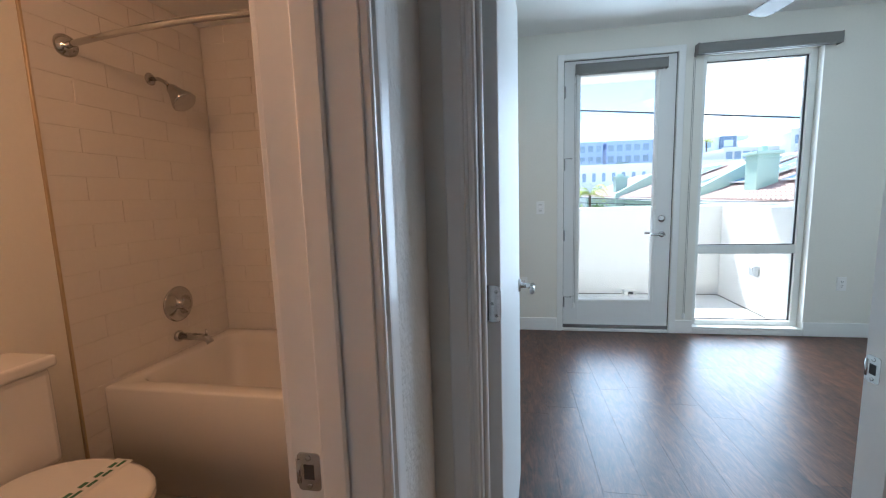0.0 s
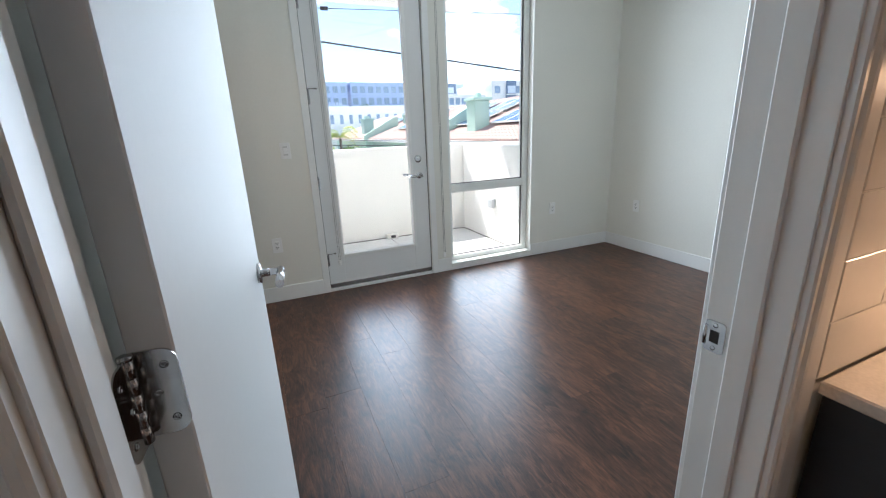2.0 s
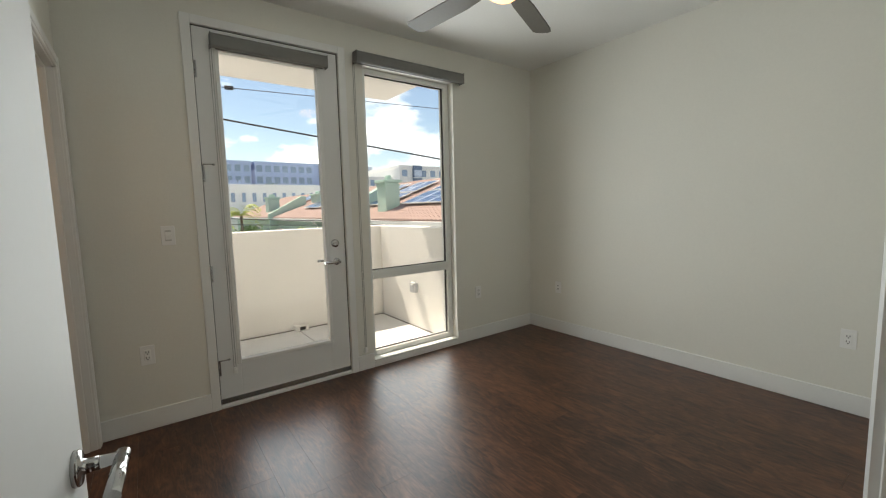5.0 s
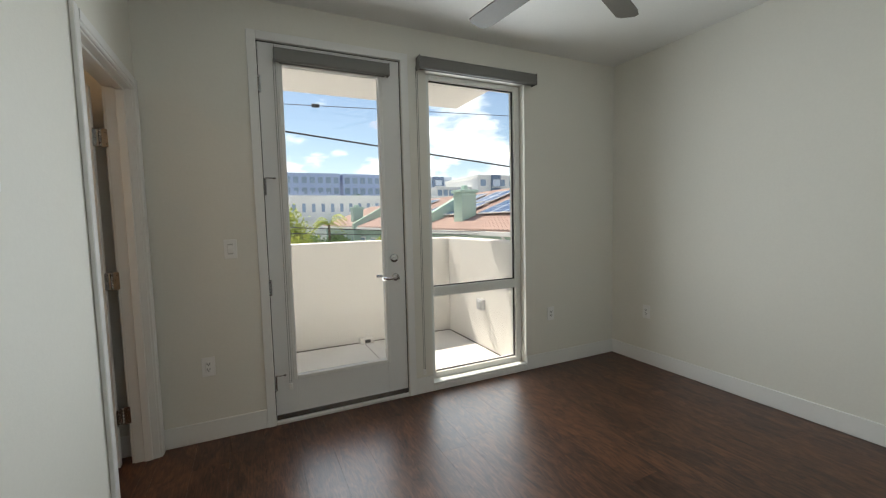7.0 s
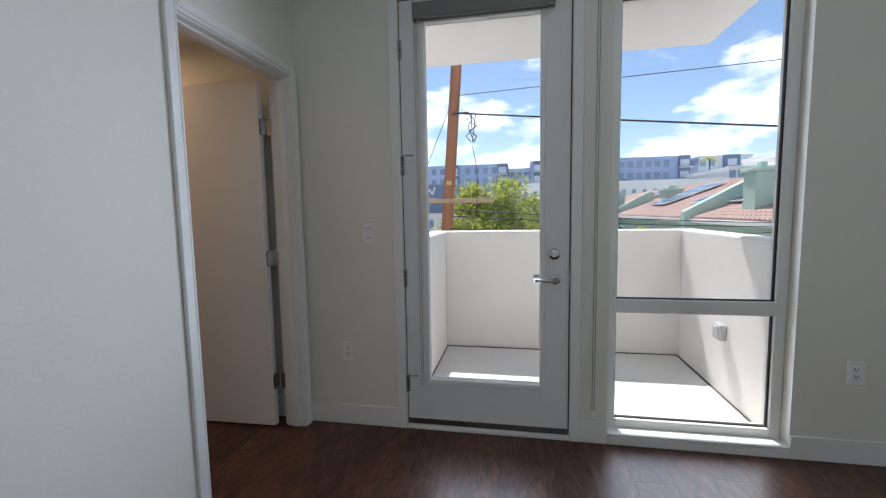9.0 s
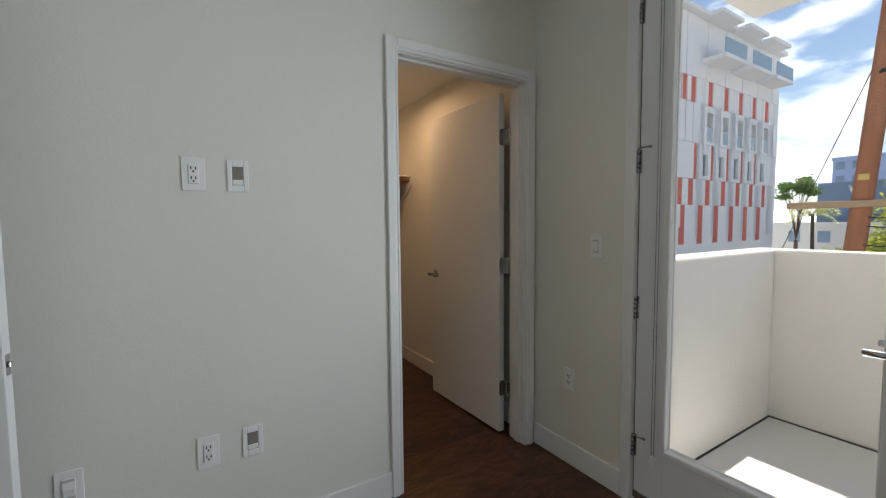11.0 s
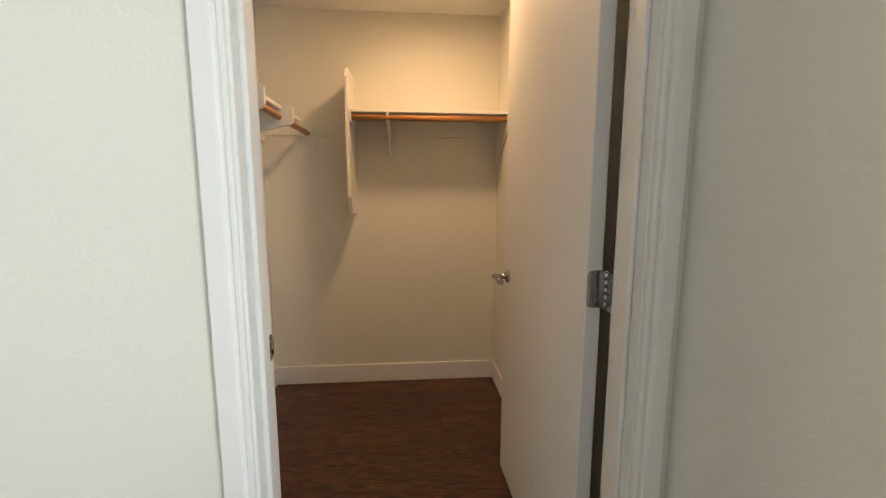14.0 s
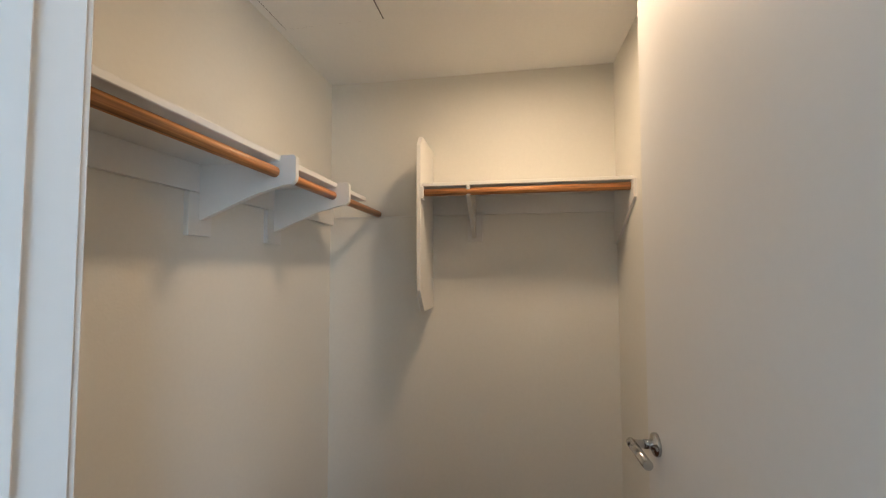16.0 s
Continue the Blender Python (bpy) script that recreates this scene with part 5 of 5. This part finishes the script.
def utility_pole():
    root = empty("utility_pole", "weathered reddish wooden utility pole, leaning slightly", "utility pole")
    Build().tube([(-1.18, 12, GROUND), (-0.62, 12, 0.9), (-0.30, 12, 5.2), (-0.05, 12, 8.6)], 0.155, 18, r_end=0.125).done("pole", POLEWOOD, root)
    Build().box(-1.55, 11.80, 1.50, 0.60, 11.88, 1.62, 0.01).done("crossarm", mat("arm_wood", (0.34, 0.25, 0.16), 0.85, spread=0.3, stretch=(1, 6, 6)), root)
    Build().box(-0.60, 11.83, 1.96, -0.46, 11.852, 2.06, 0.004).done("tag", mat("tag_yellow", (0.5, 0.4, 0.12), 0.6), root)
    b = Build().tube([(-0.42, 11.86, 3.70), (-0.05, 11.8, 3.72), (0.0, 11.8, 3.70)], 0.02, 8)
    rng = random.Random(2)
    for k in range(5):
        pts = [(0.0 + 0.03 * k, 11.8, 3.7)]
        for i in range(6):
            pts.append((0.05 + rng.uniform(-0.13, 0.16), 11.8 + rng.uniform(-0.05, 0.05), 3.65 - 0.13 * i))
        b.tube(pts, 0.011, 5)
    b.tube([(0.08, 11.8, 2.9), (0.16, 11.8, 2.5), (0.20, 11.8, 2.0), (0.14, 11.8, 0.8)], 0.009, 5)
    tagged(b.done("loose_cables", WIRE, root), "tangled black cables")


utility_pole()


def cable(name, a, c, sag, r, label, knot=None):
    a, c = Vector(a), Vector(c)
    pts = [a.lerp(c, i / 24) - Vector((0, 0, sag * 4 * (i / 24) * (1 - i / 24))) for i in range(25)]
    root = empty(name, label, "cable", group="overhead cables")
    b = Build().tube(pts, r, 6)
    if knot is not None:
        p = a.lerp(c, knot) - Vector((0, 0, sag * 4 * knot * (1 - knot)))
        d = (c - a).normalized()
        b.tube([p - d * 0.09, p + d * 0.09], 0.05, 8)
    b.done("wire", WIRE, root)


cable("overhead_cable", (-0.4, 11.85, 3.73), (30, 12.6, 1.1), 0.06, 0.022, "thick black overhead cable sagging from the pole")
cable("overhead_cable", (-0.30, 11.9, 4.16), (32, 12.5, 5.7), 0.02, 0.009, "thin overhead cable with a splice box", 0.075)
cable("overhead_cable", (-0.38, 12.0, 4.22), (-6.5, 22, -4), 0.0, 0.009, "guy wire running down from the pole")
for k in (1, 2, 4, 6, 7):
    cable("overhead_cable", (-0.55, 11.9, 1.5 - 0.16 * k), (32, 22 + 1.5 * k, 0.9 + 0.3 * k), 0.5 + 0.12 * k, 0.012, "low black service cable from the pole")
cable("overhead_cable", (-1.5, 11.84, 1.62), (-9, 40, 2.4), 0.5, 0.012, "service cable running along the street")


# ---- pieces: planks and tiles ----
def planks(parent_name, label, x0, x1, y0, y1, seed, sub):
    root = tagged(Build().box(*sub[:2], -0.1, *sub[2:], -0.0045).done(parent_name, SUBFLOOR), label, "floor", kind="structure")
    rng = random.Random(seed)
    w, length, gap = 0.181, 1.22, 0.0007
    x = x0
    meshes = {}
    while x < x1 - 1e-4:
        xe = min(x + w, x1)
        y = y0 - rng.uniform(0.1, 1.1)
        while y < y1 - 1e-4:
            a, c = max(y, y0), min(y + length, y1)
            if c - a > 0.01:
                key = (round(xe - x, 3), round(c - a, 3))
                if key not in meshes:
                    ob = Build().box(gap / 2, gap / 2, -0.005, key[0] - gap / 2, key[1] - gap / 2, 0.0).done("plank", FLOOR, root, pose(x, a, 0))
                    meshes[key] = ob.data
                else:
                    ob = new("plank", meshes[key])
                    ob.parent = root
                    ob.matrix_basis = pose(x, a, 0)
            y += length
        x += w


planks("floor", "dark brown wood plank floor with satin sheen", XW, XE, 0.80, YN, 1, (-0.12, 0.80, XE, YN))
planks("closet_floor", "dark brown wood plank closet floor", CX, XW, CY0, CY1, 2, (CX, CY0, -0.12, CY1))
planks("hall_floor", "dark brown wood plank hall floor", -0.11, 2.6, -2.0, 0.80, 3, (-0.11, -2.0, 2.6, 0.80))


def tiled(name, label, axis, face, out, u0, u1, z0, z1, w, h):
    """Running-bond wall tiles with recessed joints. axis 0: plane of constant x; 1: of constant y."""
    t, gap = 0.008, 0.0022
    back = (face, face + out * 0.0055)
    lo, hi = min(back), max(back)
    b = Build()
    b.box(lo, u0, z0, hi, u1, z1) if axis == 0 else b.box(u0, lo, z0, u1, hi, z1)
    root = tagged(b.done(name, GROUT), label, "tile", kind="structure")
    meshes = {}
    row, z = 0, z0
    while z < z1 - 1e-3:
        ze = min(z + h, z1)
        u = u0 - (w / 2 if row % 2 else 0)
        while u < u1 - 1e-3:
            a, c = max(u, u0), min(u + w, u1)
            key = (round(c - a, 3), round(ze - z, 3))
            m = pose(face, a, z) if axis == 0 else pose(a, face, z)
            if key not in meshes:
                d0, d1 = sorted((out * 0.001, out * t))
                b = Build()
                if axis == 0:
                    b.box(d0, gap / 2, gap / 2, d1, key[0] - gap / 2, key[1] - gap / 2, 0.0012)
                else:
                    b.box(gap / 2, d0, gap / 2, key[0] - gap / 2, d1, key[1] - gap / 2, 0.0012)
                meshes[key] = b.done("tile", TILE, root, m).data
            else:
                ob = new("tile", meshes[key])
                ob.parent = root
                ob.matrix_basis = m
            u += w
        z += h
        row += 1


tiled("wall_tile_plumbing", "white subway tile behind the shower fittings", 0, -1.75, 1, 1.302, 2.232, 0.0, 2.33, 0.305, 0.102)
tiled("wall_tile_back", "white subway tile along the tub", 1, 2.24, -1, -1.742, -0.212, 0.5, 2.33, 0.305, 0.102)
tiled("wall_tile_counter", "white subway tile above the counter", 1, 0.80, -1, 0.90, 2.2, 0.862, 1.365, 0.30, 0.10)
